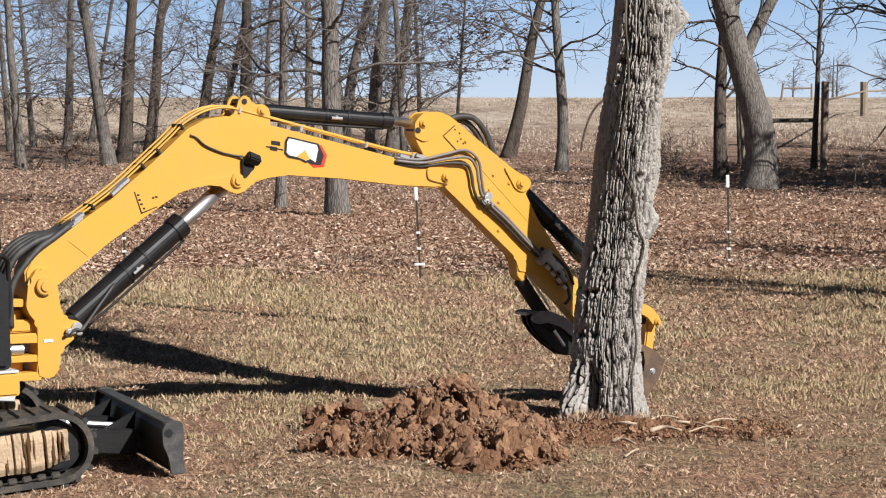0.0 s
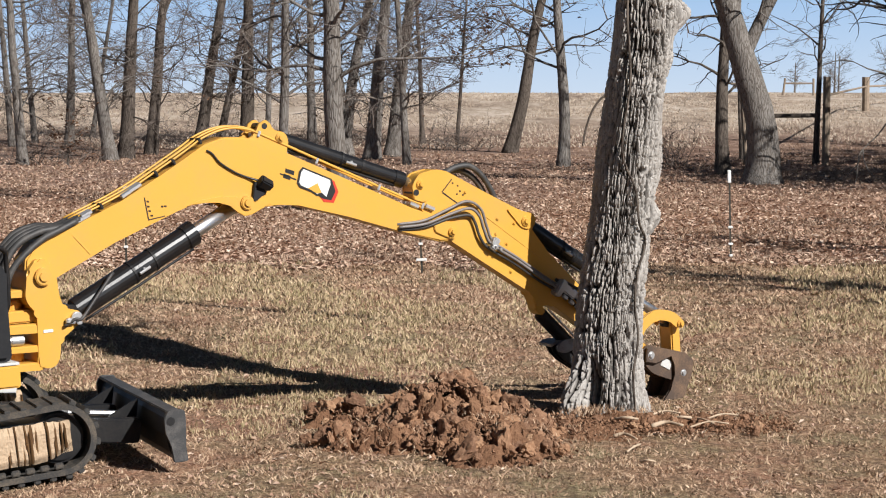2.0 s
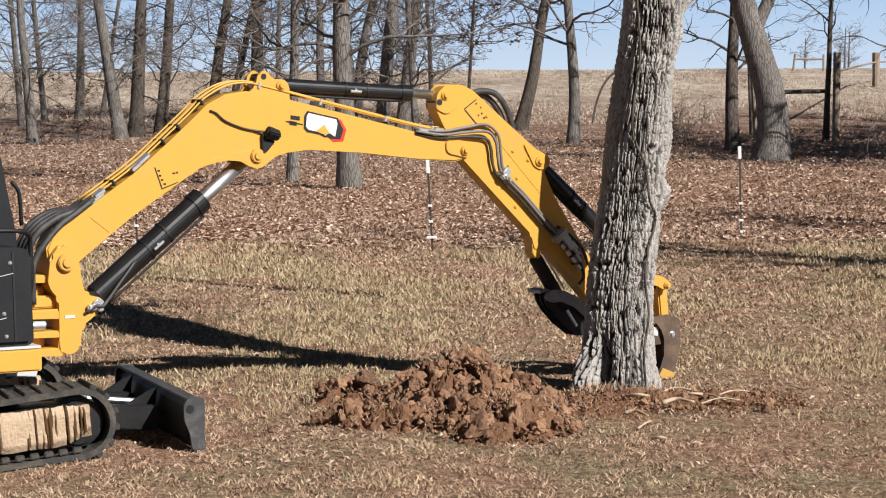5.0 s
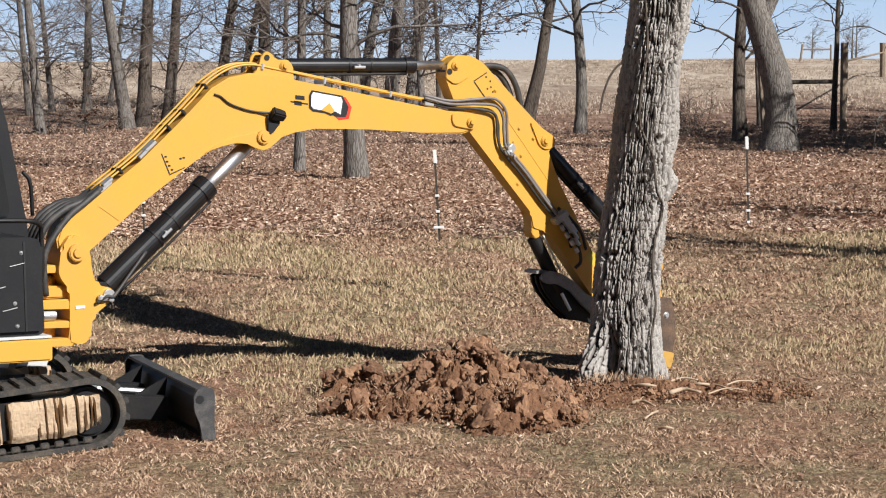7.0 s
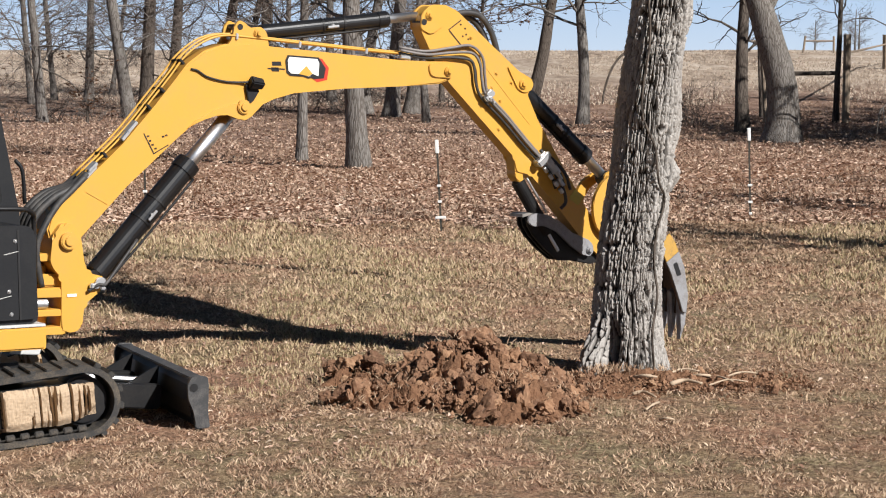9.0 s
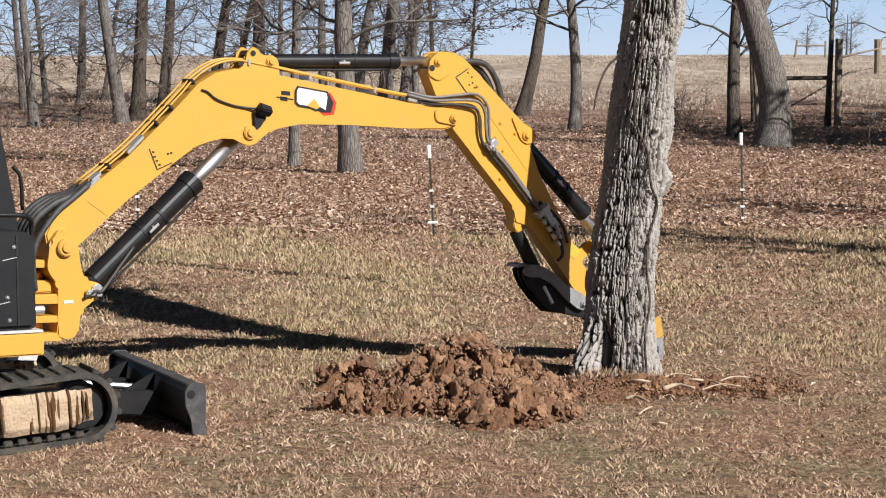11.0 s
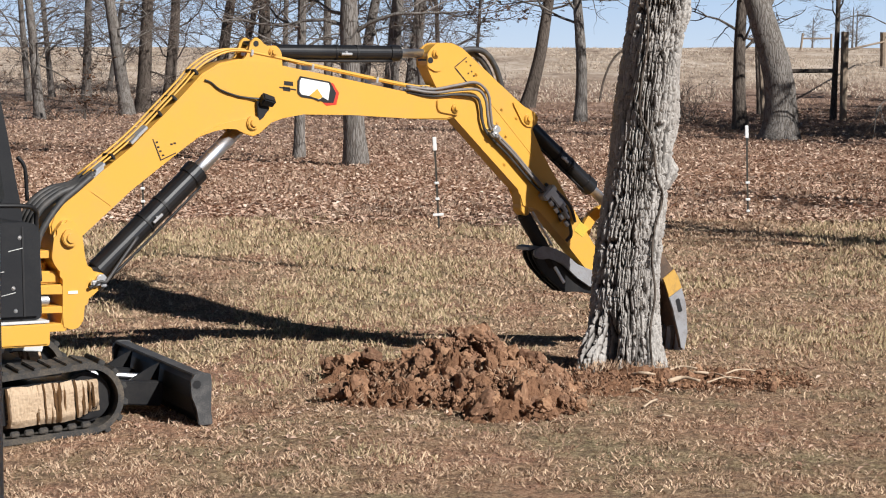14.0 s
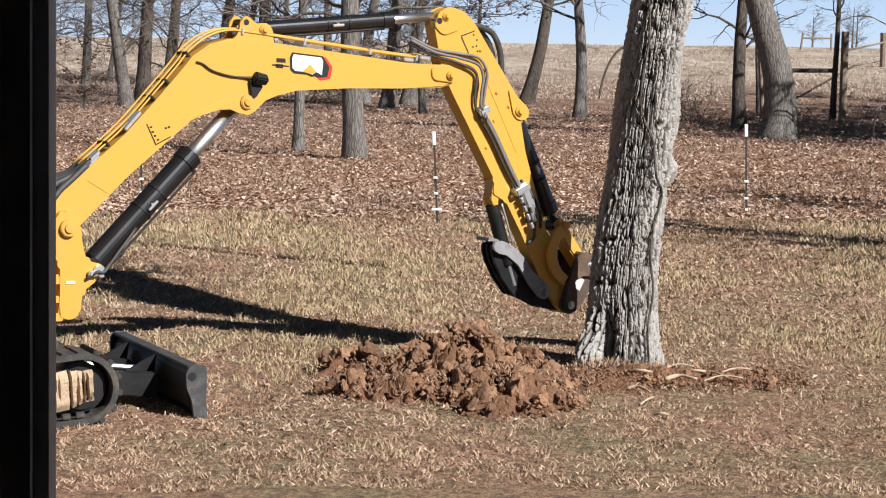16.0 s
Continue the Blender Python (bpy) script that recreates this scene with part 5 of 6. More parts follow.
def block_mesh(seed):
    """A block of clay broken off along flat faces."""
    rng = random.Random(400 + seed)
    cuts = []
    for k in range(9):
        d = Vector((rng.gauss(0, 1), rng.gauss(0, 1), rng.gauss(0, 0.8))).normalized()
        cuts.append((d, rng.uniform(0.55, 0.95)))
    bm = bmesh.new()
    bmesh.ops.create_icosphere(bm, subdivisions=4, radius=1.25)
    for v in bm.verts:
        c = v.co.copy()
        for d, h in cuts:
            over = c.dot(d) - h
            if over > 0:
                c -= d * over
        n = c.normalized()
        v.co = c + n * (0.22 * noise.noise(c * 2.2 + Vector((seed, 2, 1))) + 0.12 * noise.noise(c * 6 + Vector((1, seed, 1))))
    return mesh_of("clod", bm, CLOD)


PILE = (0.10, 17.15)
CRUMB = varied("clay_crumb", [(0.0, (0.10, 0.05, 0.03)), (0.5, (0.20, 0.105, 0.062)), (1.0, (0.36, 0.21, 0.125))])


def crumb(v, f, p, s, rng):
    """A small ragged lump of six corners."""
    k = len(v)
    for d in ((1, 0, 0), (0, 1, 0), (-1, 0, 0), (0, -1, 0), (0, 0, 1), (0, 0, -1)):
        v.append(p + Vector([c * s * rng.uniform(0.6, 1.3) + rng.uniform(-0.35, 0.35) * s for c in d]))
    f += [(k, k + 1, k + 4), (k + 1, k + 2, k + 4), (k + 2, k + 3, k + 4), (k + 3, k, k + 4), (k + 1, k, k + 5), (k + 2, k + 1, k + 5), (k + 3, k + 2, k + 5), (k, k + 3, k + 5)]


def pile_height(x, y):
    dx, dy = x - PILE[0], y - PILE[1]
    h = 0.35 * math.exp(-((dx - 0.02) / 0.33) ** 2 - ((dy - 0.2) / 0.5) ** 2) + 0.17 * math.exp(-((dx + 0.38) / 0.24) ** 2 - ((dy - 0.15) / 0.4) ** 2)
    h += 0.13 * math.exp(-((dx - 0.44) / 0.22) ** 2 - ((dy + 0.05) / 0.35) ** 2)
    h += 0.13 * math.exp(-((dx + 0.80) / 0.32) ** 2 - ((dy - 0.65) / 0.26) ** 2)
    h += 0.12 * math.exp(-((dx + 0.62) / 0.36) ** 2 - ((dy + 0.55) / 0.22) ** 2)
    h += 0.16 * math.exp(-((dx - 0.25) / 0.42) ** 2 - ((dy + 0.80) / 0.45) ** 2)
    h += 0.03 * math.exp(-((dx - 0.85) / 0.25) ** 2 - ((dy + 0.05) / 0.3) ** 2)
    return h


def blocky(x, y, size, seed):
    """Torn lumps: each cell has its own level and tilt, with a crack round it."""
    u, w = x / size + 0.35 * noise.noise((x * 3, y * 3, seed)), y / size + 0.35 * noise.noise((y * 3, x * 3, seed + 5))
    best, second, val = 9.0, 9.0, 0.0
    for i in range(math.floor(u) - 1, math.floor(u) + 2):
        for j in range(math.floor(w) - 1, math.floor(w) + 2):
            r = random.Random(i * 7919 + j * 104729 + seed * 31)
            cx, cy, lv, tx, ty = i + r.random(), j + r.random(), r.uniform(-1, 1), r.uniform(-1, 1), r.uniform(-1, 1)
            d = math.hypot(u - cx, w - cy)
            if d < best:
                best, second = d, best
                val = lv + 0.7 * (tx * (u - cx) + ty * (w - cy))
            elif d < second:
                second = d
    return val - 0.9 * max(0, 1 - (second - best) / 0.22)


def dirt_pile():
    t = thing("dirt_pile", "heap of red-brown clay clods beside the tree", "dirt pile")
    n, m = 230, 210
    verts, faces = [], []
    for j in range(m):
        for i in range(n):
            x, y = PILE[0] - 1.6 + 3.2 * i / (n - 1), PILE[1] - 1.5 + 2.9 * j / (m - 1)
            h = pile_height(x, y)
            rough = 0.0
            if h > 0.01:
                rough = 0.14 * blocky(x, y, 0.23, 1) + 0.04 * blocky(x, y, 0.085, 2) + 0.02 * noise.noise((x * 40, y * 40, 2.0))
            verts.append((x, y, h + rough * min(1, h * 6) - 0.075 + 0.05 * min(1, h * 9)))
    for j in range(m - 1):
        for i in range(n - 1):
            a = j * n + i
            faces.append((a, a + 1, a + 1 + n, a + n))
    raw("mound", verts, faces, SOIL, t)
    rng = random.Random(11)
    meshes = [clod_mesh(s) for s in range(10)]
    made = 0
    while made < 200:
        x, y = PILE[0] + rng.gauss(0.05, 0.62), PILE[1] + rng.gauss(-0.05, 0.62)
        h = pile_height(x, y)
        if h < 0.035:
            continue
        s = min(rng.uniform(0.016, 0.045) + (rng.random() < 0.15) * rng.uniform(0.02, 0.055), 0.02 + h * 0.3)
        o = new("clod", rng.choice(meshes))
        o.parent = t
        o.matrix_basis = Matrix.LocRotScale((x, y, h + s * 0.25 + 0.01), Euler((rng.uniform(0, 6), rng.uniform(0, 6), rng.uniform(0, 6))), (s, s, s))
        made += 1
    # broken blocks of clay, flat-sided, tumbled over the heap
    blocks = [block_mesh(s) for s in range(9)]
    made = 0
    while made < 110:
        x, y = PILE[0] + rng.gauss(0.0, 0.52), PILE[1] + rng.gauss(0.0, 0.50)
        h = pile_height(x, y)
        if h < 0.05:
            continue
        s = min(rng.uniform(0.025, 0.07), 0.02 + h * 0.22)
        o = new("clod", rng.choice(blocks))
        o.parent = t
        o.matrix_basis = Matrix.LocRotScale((x, y, h - 0.01 + s * 0.25), Euler((rng.uniform(-0.6, 0.6), rng.uniform(-0.6, 0.6), rng.uniform(0, 6))), (s, s, s))
        made += 1
    for x, y, s in ((0.12, 17.45, 0.075), (0.02, 17.30, 0.085), (0.22, 17.40, 0.06), (-0.30, 17.45, 0.06), (-0.50, 17.35, 0.07), (-0.88, 17.85, 0.075), (-0.68, 17.8, 0.07), (-1.0, 17.9, 0.06), (-0.60, 16.62, 0.06), (-0.84, 16.62, 0.065),
                    (0.55, 17.15, 0.085), (0.66, 17.0, 0.065), (0.35, 16.9, 0.07), (0.05, 16.6, 0.08), (0.42, 16.15, 0.075), (0.20, 16.0, 0.065), (0.56, 16.0, 0.06), (-0.10, 16.85, 0.07), (0.25, 17.15, 0.07), (-0.25, 17.1, 0.075), (0.78, 16.75, 0.05)):
        o = new("clod", rng.choice(blocks))
        o.parent = t
        o.matrix_basis = Matrix.LocRotScale((x, y, pile_height(x, y) + s * 0.35), Euler((rng.uniform(-0.5, 0.5), rng.uniform(-0.5, 0.5), rng.uniform(0, 6))), (s * 1.15, s, s * 0.9))
    # larger clods along the crest and at the arms
    for x, y, s in ((0.14, 17.55, 0.09), (-0.02, 17.4, 0.08), (0.30, 17.5, 0.07), (-0.35, 17.35, 0.08), (-0.98, 18.0, 0.09), (-0.75, 17.95, 0.09), (0.56, 17.30, 0.06), (0.0, 16.5, 0.08), (0.42, 16.05, 0.08), (-0.25, 16.9, 0.08), (-0.95, 16.65, 0.08), (-0.72, 16.6, 0.08), (0.15, 15.95, 0.08)):
        o = new("clod", rng.choice(meshes))
        o.parent = t
        o.matrix_basis = Matrix.LocRotScale((x, y, pile_height(x, y) + s * 0.3), Euler((rng.uniform(0, 6), rng.uniform(0, 6), rng.uniform(0, 6))), (s * 1.2, s * 0.9, s * 0.8))
    cv, cf = [], []
    for k in range(1700):
        x, y = PILE[0] + rng.gauss(0.05, 0.70), PILE[1] + rng.gauss(-0.05, 0.68)
        h = pile_height(x, y)
        if h < 0.02:
            continue
        s = rng.uniform(0.006, 0.022)
        crumb(cv, cf, Vector((x, y, h + 0.05 * min(1, h * 6) * noise.noise((x * 5, y * 5, 1.0)) + rng.uniform(-0.005, 0.05) * min(1, h * 6))), s, rng)
    raw("crumb", cv, cf, CRUMB, t)["kind"] = "stuff"
    # straw and torn grass on the heap
    v, f = [], []
    for k in range(1400):
        x, y = PILE[0] + rng.gauss(0, 0.75), PILE[1] + rng.gauss(-0.2, 0.7)
        h = pile_height(x, y)
        if noise.noise((x * 2.5, y * 2.5, 9)) < -0.02 and h > 0.05:
            continue
        blade(v, f, x, y, h + 0.05 * min(1, h * 8) + rng.uniform(-0.01, 0.05) * min(1, h * 10), rng, rng.uniform(0.02, 0.065), 0.0035, 1.6)
    raw("torn_grass", v, f, GRASS_DRY, t)["kind"] = "stuff"
    return t


def blade(v, f, x, y, z, rng, length, width, lean):
    """One bent blade of grass, two faces."""
    a = rng.uniform(0, 6.28)
    c, s = math.cos(a), math.sin(a)
    l = rng.uniform(0.2, 1) * lean
    up = length / math.sqrt(1 + l * l)
    k = len(v)
    b = rng.uniform(0, 6.28)
    wx, wy = width * math.cos(b), width * math.sin(b)
    v += [(x - wx, y - wy, z), (x + wx, y + wy, z), (x + c * l * up * 0.45 + wx * 0.8, y + s * l * up * 0.45 + wy * 0.8, z + up * 0.6), (x + c * l * up, y + s * l * up, z + up)]
    f += [(k, k + 1, k + 2), (k, k + 2, k + 3)]


dirt_pile()


def dug_strip():
    """Loose soil scraped round the root and along the row to its side."""
    t = thing("loose_soil", "scraped strip of loose soil and root shreds", "soil")
    n, m = 120, 60
    verts, faces = [], []
    for j in range(m):
        for i in range(n):
            x, y = 0.7 + 2.1 * i / (n - 1), 16.85 + 1.55 * j / (m - 1)
            h = 0.06 * math.exp(-((x - 1.3) / 0.30) ** 2 - ((y - 18.0) / 0.25) ** 2) + 0.085 * math.exp(-((x - 1.75) / 0.55) ** 2 - ((y - 17.75) / 0.24) ** 2) + 0.06 * math.exp(-((x - 1.1) / 0.3) ** 2 - ((y - 17.3) / 0.3) ** 2)
            verts.append((x, y, h * (1 + 0.9 * noise.noise((x * 9, y * 9, 2.0))) + 0.03 * abs(noise.noise((x * 20, y * 20, 5.0))) * min(1, h * 25) - 0.03))
    for j in range(m - 1):
        for i in range(n - 1):
            a = j * n + i
            faces.append((a, a + 1, a + 1 + n, a + n))
    raw("soil", verts, faces, SOIL, t)
    rng = random.Random(12)
    meshes = [clod_mesh(s + 30) for s in range(5)]
    for k in range(90):
        x, y = rng.uniform(0.85, 2.45), 17.75 + rng.gauss(0, 0.22)
        s = rng.uniform(0.012, 0.045)
        o = new("clod", rng.choice(meshes))
        o.parent = t
        o.matrix_basis = Matrix.LocRotScale((x, y, 0.02 + s * 0.4), Euler((rng.uniform(0, 6), rng.uniform(0, 6), 0)), (s, s, s))
    cv, cf = [], []
    for k in range(1500):
        x, y = rng.uniform(0.8, 2.6), 17.7 + rng.gauss(0, 0.28)
        crumb(cv, cf, Vector((x, y, rng.uniform(0.0, 0.05))), rng.uniform(0.005, 0.016), rng)
    raw("crumb", cv, cf, CRUMB, t)["kind"] = "stuff"
    return t


dug_strip()
ROOTS = ((1.28, 17.72, 1.45, 17.66, 0.022), (1.22, 17.05, 1.38, 16.9, 0.018), (1.38, 16.65, 1.26, 16.3, 0.014), (1.52, 17.35, 1.75, 17.32, 0.022), (1.70, 17.75, 1.86, 17.72, 0.02), (1.80, 17.3, 2.1, 17.42, 0.010), (1.32, 15.85, 1.42, 15.85, 0.014), (1.95, 17.7, 2.25, 17.85, 0.012), (2.0, 17.45, 1.85, 17.75, 0.012), (1.55, 17.9, 1.80, 18.0, 0.012))
for i, (x0, y0, x1, y1, r) in enumerate(ROOTS):
    bend = Vector((0.0, 0.06 * (1 if i % 2 else -1), 0.02))
    a, b = Vector((x0, y0, 0.045 if y0 > 17.2 else 0.015)), Vector((x1, y1, 0.055 if y1 > 17.2 else 0.015))
    p = smooth_path([a, a.lerp(b, 0.5) + bend, b], 5)
    v, f = sweep(p, [r * 0.75 * (1 + 0.45 * noise.noise((k * 0.8, i, 0.5))) * (1 - 0.4 * k / len(p)) for k in range(len(p))], 7)
    tagged(raw("root_piece", v, f, ROOT, None, True), "pale torn piece of root on the soil", "root", "torn roots")


# ---- ground cover ----
def scatter():
    rng = random.Random(21)
    v, f, gv, gf = [], [], [], []
    for k in range(330000):
        u = rng.random()
        y = 13.2 + 21.5 * u ** 1.25
        half = y * 0.205
        x = rng.uniform(-half, half)
        if pile_height(x, y) > 0.06:
            continue
        n = noise.noise((x * 0.45, y * 0.25, 11))
        near_dirt = 0.9 < x < 2.5 and 17.45 < y < 18.05
        if near_dirt and rng.random() < 0.75:
            continue
        if x > 0.8 and y < 17.0 and noise.noise((x * 1.2, y * 0.8, 23)) > -0.05 and rng.random() < 0.35:
            continue
        if y < 18.4 and noise.noise((x * 0.8, y * 0.55, 31)) > 0.0 and rng.random() < 0.3:
            continue
        patch = noise.noise((x * 1.9, y * 1.1, 5))
        if patch < -0.25 and rng.random() < 0.6:
            continue
        if noise.noise((x * 7.0, y * 3.2, 17)) < 0.0 and rng.random() < 0.86:
            continue
        green = (y > 19 and n > -0.05) or n > 0.42
        length = rng.uniform(0.018, 0.052) * (1.25 if green else 1.0)
        wide = 1.0 + max(0.0, y - 17.5) * 0.085
        if green and rng.random() < (0.75 if n > 0.12 else 0.4):
            blade(gv, gf, x, y, ground_height(x, y) - 0.004, rng, length * (0.6 + 0.4 * wide), 0.0047 * wide, 1.0)
        else:
            blade(v, f, x, y, ground_height(x, y) - 0.004, rng, length * (0.6 + 0.4 * wide), 0.0052 * wide, 2.4)
    for px, py, ph, cnt in ((1.08, 18.12, 0.05, 260), (1.2, 18.1, 0.06, 160), (-0.35, 14.2, 0.0, 90), (-0.55, 14.5, 0.0, 70), (1.55, 18.1, 0.04, 80)):
        for k in range(cnt):
            blade(gv if py < 15 else v, gf if py < 15 else f, px + rng.gauss(0, 0.09), py + rng.gauss(0, 0.12), ph, rng, rng.uniform(0.03, 0.075), 0.0035, 0.9)
    tagged(raw("dry_grass", v, f, GRASS_DRY), "short dry tan grass of the lawn", "grass", kind="stuff")
    tagged(raw("green_grass", gv, gf, GRASS_GREEN), "patchy green winter grass of the lawn", "grass", kind="stuff")
    lv, lf = [], []
    for k in range(66000):
        if k < 60000:
            y = 33.0 + 55 * rng.random() ** 2.6
            x = rng.uniform(-y * 0.205, y * 0.205)
            if y + 6 * noise.noise((x * 0.4, 0, 3)) < 34:
                continue
            s = rng.uniform(0.03, 0.065) * (1 + max(0, y - 45) / 160)
        else:
            y = 13.5 + 20 * rng.random()
            x = rng.uniform(-y * 0.2, y * 0.2)
            if noise.noise((x * 0.5, y * 0.4, 8)) < -0.1 or pile_height(x, y) > 0.05:
                continue
            s = rng.uniform(0.012, 0.032)
        leaf_quad(Vector((x, y, ground_height(x, y) + s * 0.35)), s, rng, lv, lf)
    tagged(raw("fallen_leaves", lv, lf, LEAF_RED), "red-brown fallen oak leaves", "leaves", kind="stuff")
    pv, pf = [], []
    for k in range(70000):
        y = 35 + 62 * rng.random() ** 1.5
        x = rng.uniform(-y * 0.2, y * 0.2)
        if noise.noise((x * 0.35, y * 0.2, 14)) < -0.12:
            continue
        blade(pv, pf, x, y, ground_height(x, y) - 0.01, rng, rng.uniform(0.05, 0.15), 0.008 + y * 0.00008, 1.6)
    tagged(raw("litter_grass", pv, pf, LITTER), "thin brown dead grass through the leaf litter", "grass", kind="stuff")
    pv, pf = [], []
    for k in range(52000):
        y = 94 + 64 * rng.random() ** 1.2
        x = rng.uniform(-y * 0.2, y * 0.2)
        if noise.noise((x * 0.18, y * 0.10, 2)) < -0.22:
            continue
        blade(pv, pf, x, y, ground_height(x, y), rng, rng.uniform(0.05, 0.16), 0.02, 1.4)
    tagged(raw("pasture_grass", pv, pf, GRASS_FAR), "pale standing pasture grass", "grass", kind="stuff")
    # brush at the wood's edge
    for bx, by, w in ((-14.0, 82.0, 2.6), (-8.5, 88.0, 2.2), (0.4, 92.0, 1.6), (-4.5, 90.0, 2.0), (7.0, 78.0, 1.2)):
        t = thing("brush", "low tangle of bare brown brush", "shrub", group="brush clumps")
        bv, bf, tv, tf = [], [], [], []
        for k in range(34):
            p = Vector((bx + rng.gauss(0, w * 0.5), by + rng.gauss(0, 1.0), 0))
            p.z = ground_height(p.x, p.y) - 0.05
            branch(p, Vector((rng.uniform(-0.8, 0.8), rng.uniform(-0.5, 0.5), 0.8)), rng.uniform(0.5, 1.3), 0.018, rng, bv, bf, tv, tf, 2, -0.1)
        raw("twig_mass", tv, tf, TWIG, t)["kind"] = "stuff"


scatter()


# ---- the house the view is from ----
def house():
    t = WALL_PAINT
    def slab_box(name, lo, hi, mat, label, cat):
        b = bmesh.new()
        box(b, lo, hi)
        return tagged(part(name, b, mat), label, cat, kind="structure")
    # the room is unseen; its walls are pale to bounce light onto the jamb
    slab_box("wall_north", (-3.0, 0.40, 0), (-0.31, 0.60, 4.2), t, "plain painted house wall beside the window", "wall")
    slab_box("wall_north_right", (0.95, 0.40, 0), (3.0, 0.60, 4.2), t, "plain painted house wall beside the window", "wall")
    slab_box("wall_north_low", (-0.31, 0.40, 0), (0.95, 0.60, 1.75), t, "plain painted house wall under the window", "wall")
    slab_box("wall_north_high", (-0.31, 0.40, 3.1), (0.95, 0.60, 4.2), t, "plain painted house wall over the window", "wall")
    slab_box("wall_south", (-3.0, -3.2, 0), (3.0, -3.0, 4.2), t, "plain painted inner wall", "wall")
    slab_box("wall_west", (-3.2, -3.2, 0), (-3.0, 0.6, 4.2), t, "plain painted inner wall", "wall")
    slab_box("wall_east", (3.0, -3.2, 0), (3.2, 0.6, 4.2), t, "plain painted inner wall", "wall")
    slab_box("ceiling", (-3.2, -3.2, 4.2), (3.2, 0.6, 4.35), t, "plain painted ceiling of the room", "ceiling")
    slab_box("floor", (-3.0, -3.0, 0.85), (3.0, 0.40, 1.0), WOOD_GREY, "wooden floor of the room", "floor")
    w = tagged(new("window_1"), "open window with a grey frame", "window", kind="structure")
    for name, lo, hi in (("window_jamb", (-0.31, 0.443, 1.75), (-0.0936, 0.457, 3.1)), ("window_jamb", (0.85, 0.42, 1.75), (0.95, 0.58, 3.1)), ("window_sill", (-0.092, 0.42, 1.75), (0.85, 0.58, 1.82)), ("window_head", (-0.092, 0.42, 3.02), (0.85, 0.58, 3.1))):
        b = bmesh.new()
        box(b, lo, hi, 0.003)
        part(name, b, FRAME_DARK, w)


house()


# ---- movement ----
TIMES = [0, 0.5, 1, 1.5, 2, 2.5, 3, 3.5, 4, 6.5, 7, 7.5, 8, 8.5, 9, 11.5, 12, 12.5, 13, 13.5, 14, 14.5, 15, 15.5, 16]
SLIDE = [-0.002, 0.021, 0.011, 0.011, 0.009, -0.015, -0.002, 0.009, 0.067, 0.031, 0.076, 0.035, 0.014, 0.020, 0.011, 0.049, 0.055, 0.043, 0.028, 0.030, 0.040, 0.020, 0.036, 0.027, 0.030]
PITCH = [0.37, 0.63, 1.00, 2.23, 1.97, 0.32, 0.41, 0.08, -0.07, -0.42, -0.47, -0.68, -0.17, -0.42, -0.33, -0.85, -0.63, -0.51, -0.72, -0.63, -0.52, 0.66, -0.37, -0.43, -0.59]
SWING = [-1.10, -0.97, -0.99, -1.14, -1.08, -1.32, -0.96, -0.90, -1.36, -0.63, -1.11, -0.62, -0.63, -0.46, 0.11, 0.59, 0.73, 1.09, 1.17, 1.26, 1.12, 0.29, 0.68, 0.62, 0.69]
BOOM = [-1.06, -6.06, -9.67, -11.43, -11.16, -7.42, -3.33, -2.26, -1.29, 1.41, 2.46, 2.45, 0.70, 0.98, 7.91, 2.18, 3.56, 8.00, 8.92, 8.69, 2.67, -2.58, -0.03, 4.64, 6.57]
STICK = [1.80, 7.75, 12.07, 10.50, 10.69, 10.25, 3.02, 0.64, 0.47, -4.13, -5.17, -4.58, -6.83, -7.83, -0.90, -6.77, -10.61, -12.78, -17.51, -8.08, 0.19, -4.85, -8.91, -14.67, -15.47]
BUCKET = [-41, -40, -40, -39, -39, -39, -38, -34, -22, 1, 6, 11, 26, 44, 53, 36, 60, 73, 78, 70, 47, 41, 55, 72, 76]


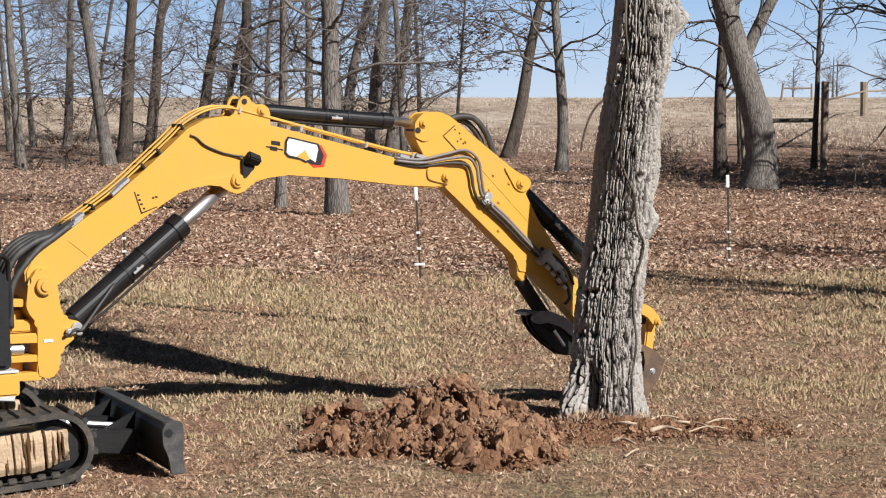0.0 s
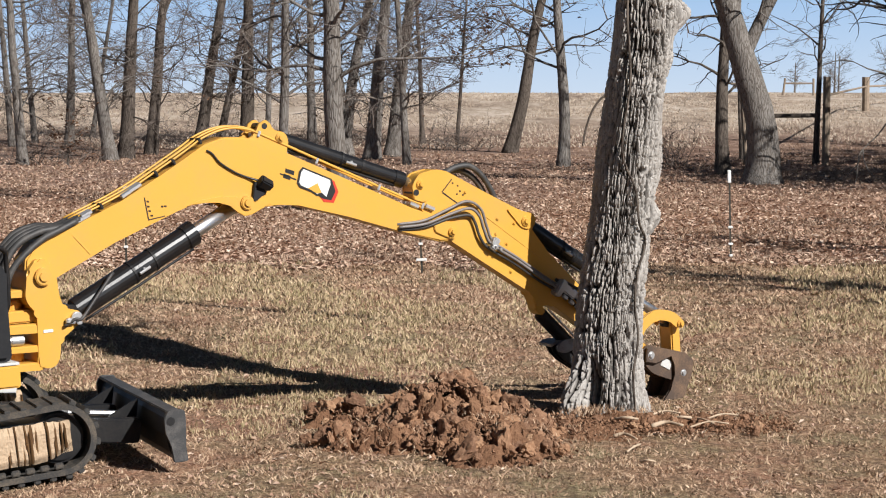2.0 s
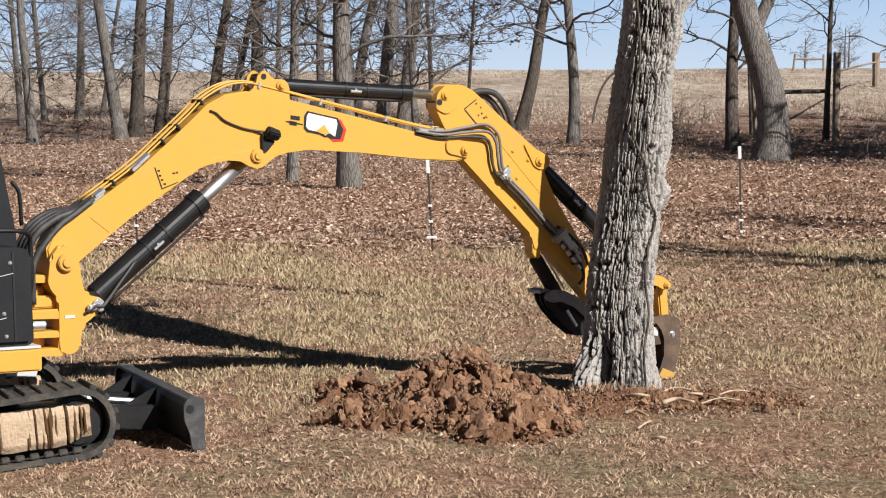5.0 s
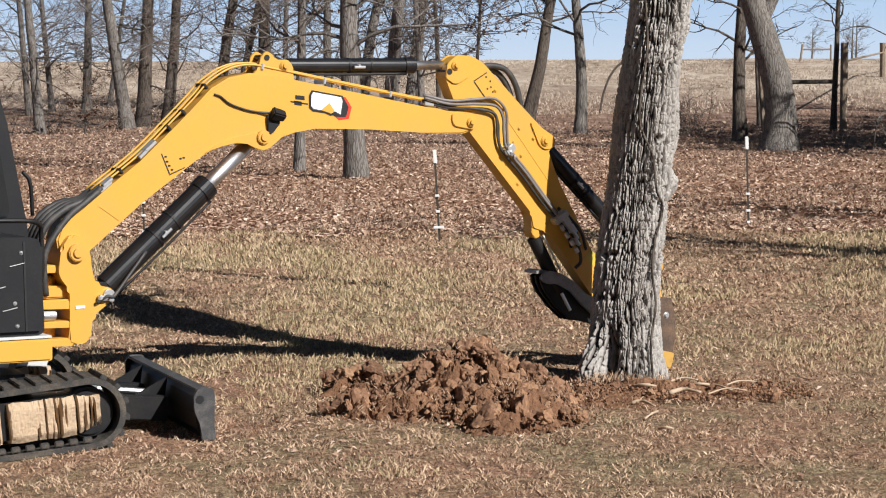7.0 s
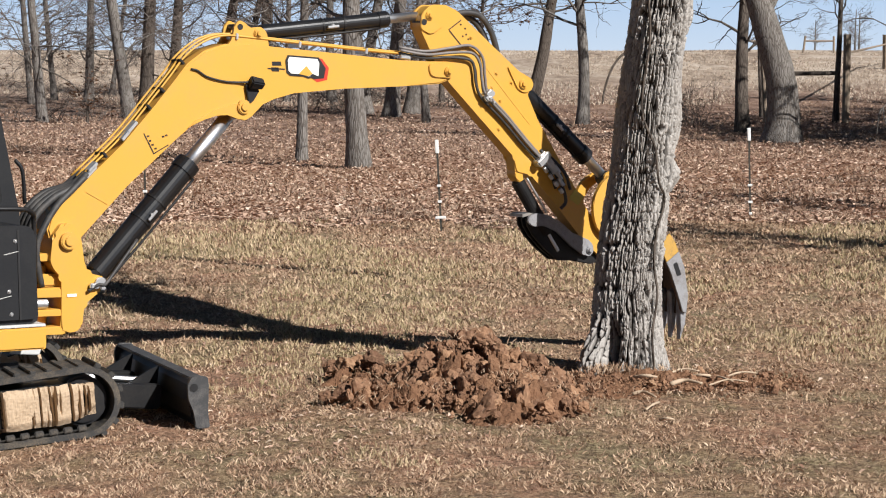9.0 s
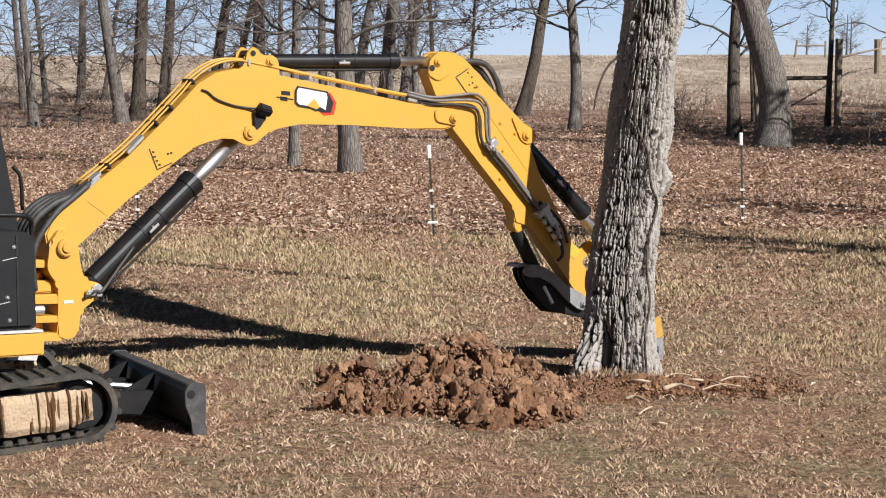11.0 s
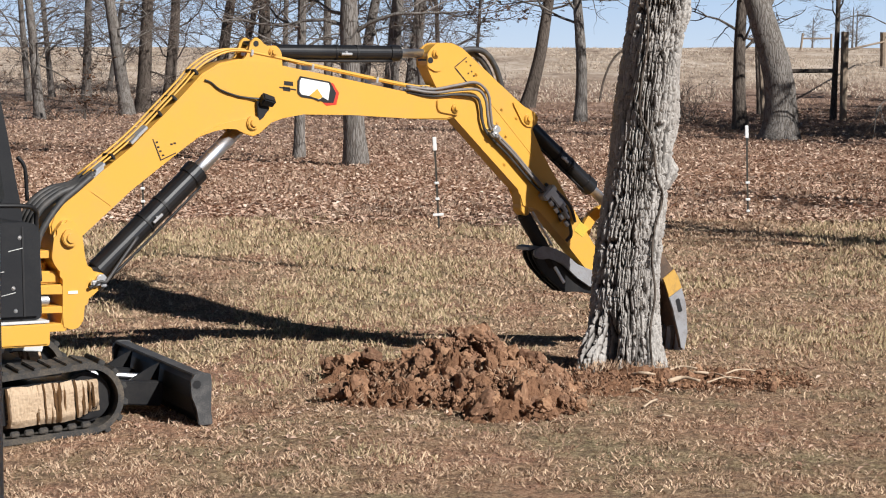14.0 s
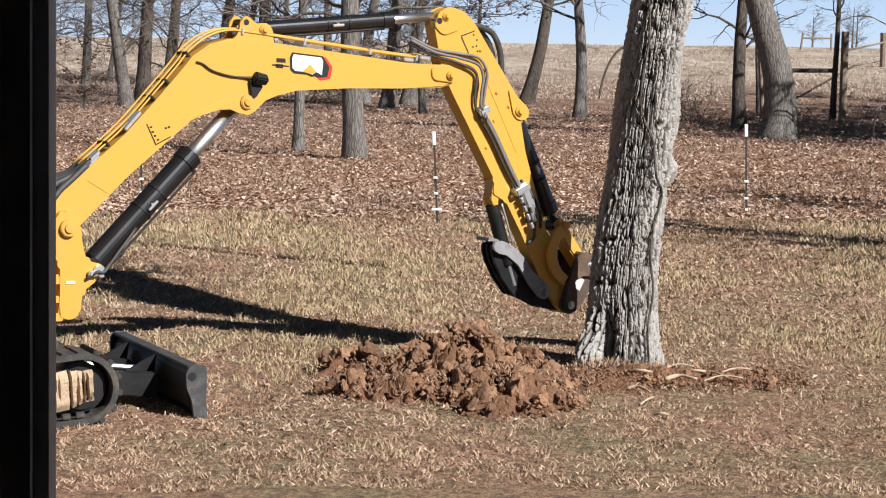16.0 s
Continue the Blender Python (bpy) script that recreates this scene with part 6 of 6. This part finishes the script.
def spin(v, deg):
    c, s = math.cos(radians(deg)), math.sin(radians(deg))
    return Vector((c * v.x - s * v.y, s * v.x + c * v.y))


def placed(p, deg):
    """A pose in the machine's own upright plane, turned up by so many degrees."""
    return Matrix.Translation((p.x, 0, p.y)) @ pose(0, 0, 0, 0, -deg, 0)


def heading(a, b):
    return math.degrees(math.atan2(b.y - a.y, b.x - a.x))


def motions():
    rows = {o: [] for o in (excavator, boom, stick, *boom_ram, *stick_ram, *bucket_ram, guide_link, coupler_link, bucket)}
    for t, u, ph, sw, be, si, bu in zip(TIMES, SLIDE, PITCH, SWING, BOOM, STICK, BUCKET):
        turn = pose(0, 0, 0, 0, 0, YAW + sw)
        rows[excavator].append((t, Matrix.Translation(BASE) @ turn @ Matrix.Translation((u, 0, 0)) @ pose(0, 0, 0, 0, -ph, 0)))
        b = A + spin(B_ON_BOOM, be)
        rows[boom].append((t, placed(A + spin(BOOM_SET, be), be)))
        rows[stick].append((t, placed(b + spin(STICK_SET, si), si)))
        on_boom, on_stick = (lambda v: A + spin(v, be)), (lambda v: b + spin(v, si))
        s, p = on_stick(S_ON_STICK), on_stick(P_ON_STICK)
        q = p + spin(Vector((EAR, 0)), bu + si)
        d = (q - s).length
        reach = min(max(d, abs(GUIDE - COUPLER) + 0.01), GUIDE + COUPLER - 0.01)
        along = (GUIDE ** 2 - COUPLER ** 2 + reach ** 2) / (2 * reach)
        r = s + spin(Vector((GUIDE, 0)), heading(s, q) + math.degrees(math.acos(max(-1, min(1, along / GUIDE)))))
        rows[guide_link].append((t, placed(s, heading(s, r))))
        rows[coupler_link].append((t, placed(r, heading(r, q))))
        rows[bucket].append((t, placed(p, bu + si)))
        for (barrel, shaft), a, c in ((boom_ram, D_ON_POST, on_boom(C_ON_BOOM)), (stick_ram, on_boom(E_ON_BOOM), on_stick(F_ON_STICK)), (bucket_ram, on_stick(G_ON_STICK), r)):
            rows[barrel].append((t, placed(a, heading(a, c))))
            rows[shaft].append((t, placed(c, heading(c, a))))
    for ob, keys in rows.items():
        walk(ob, keys)


motions()
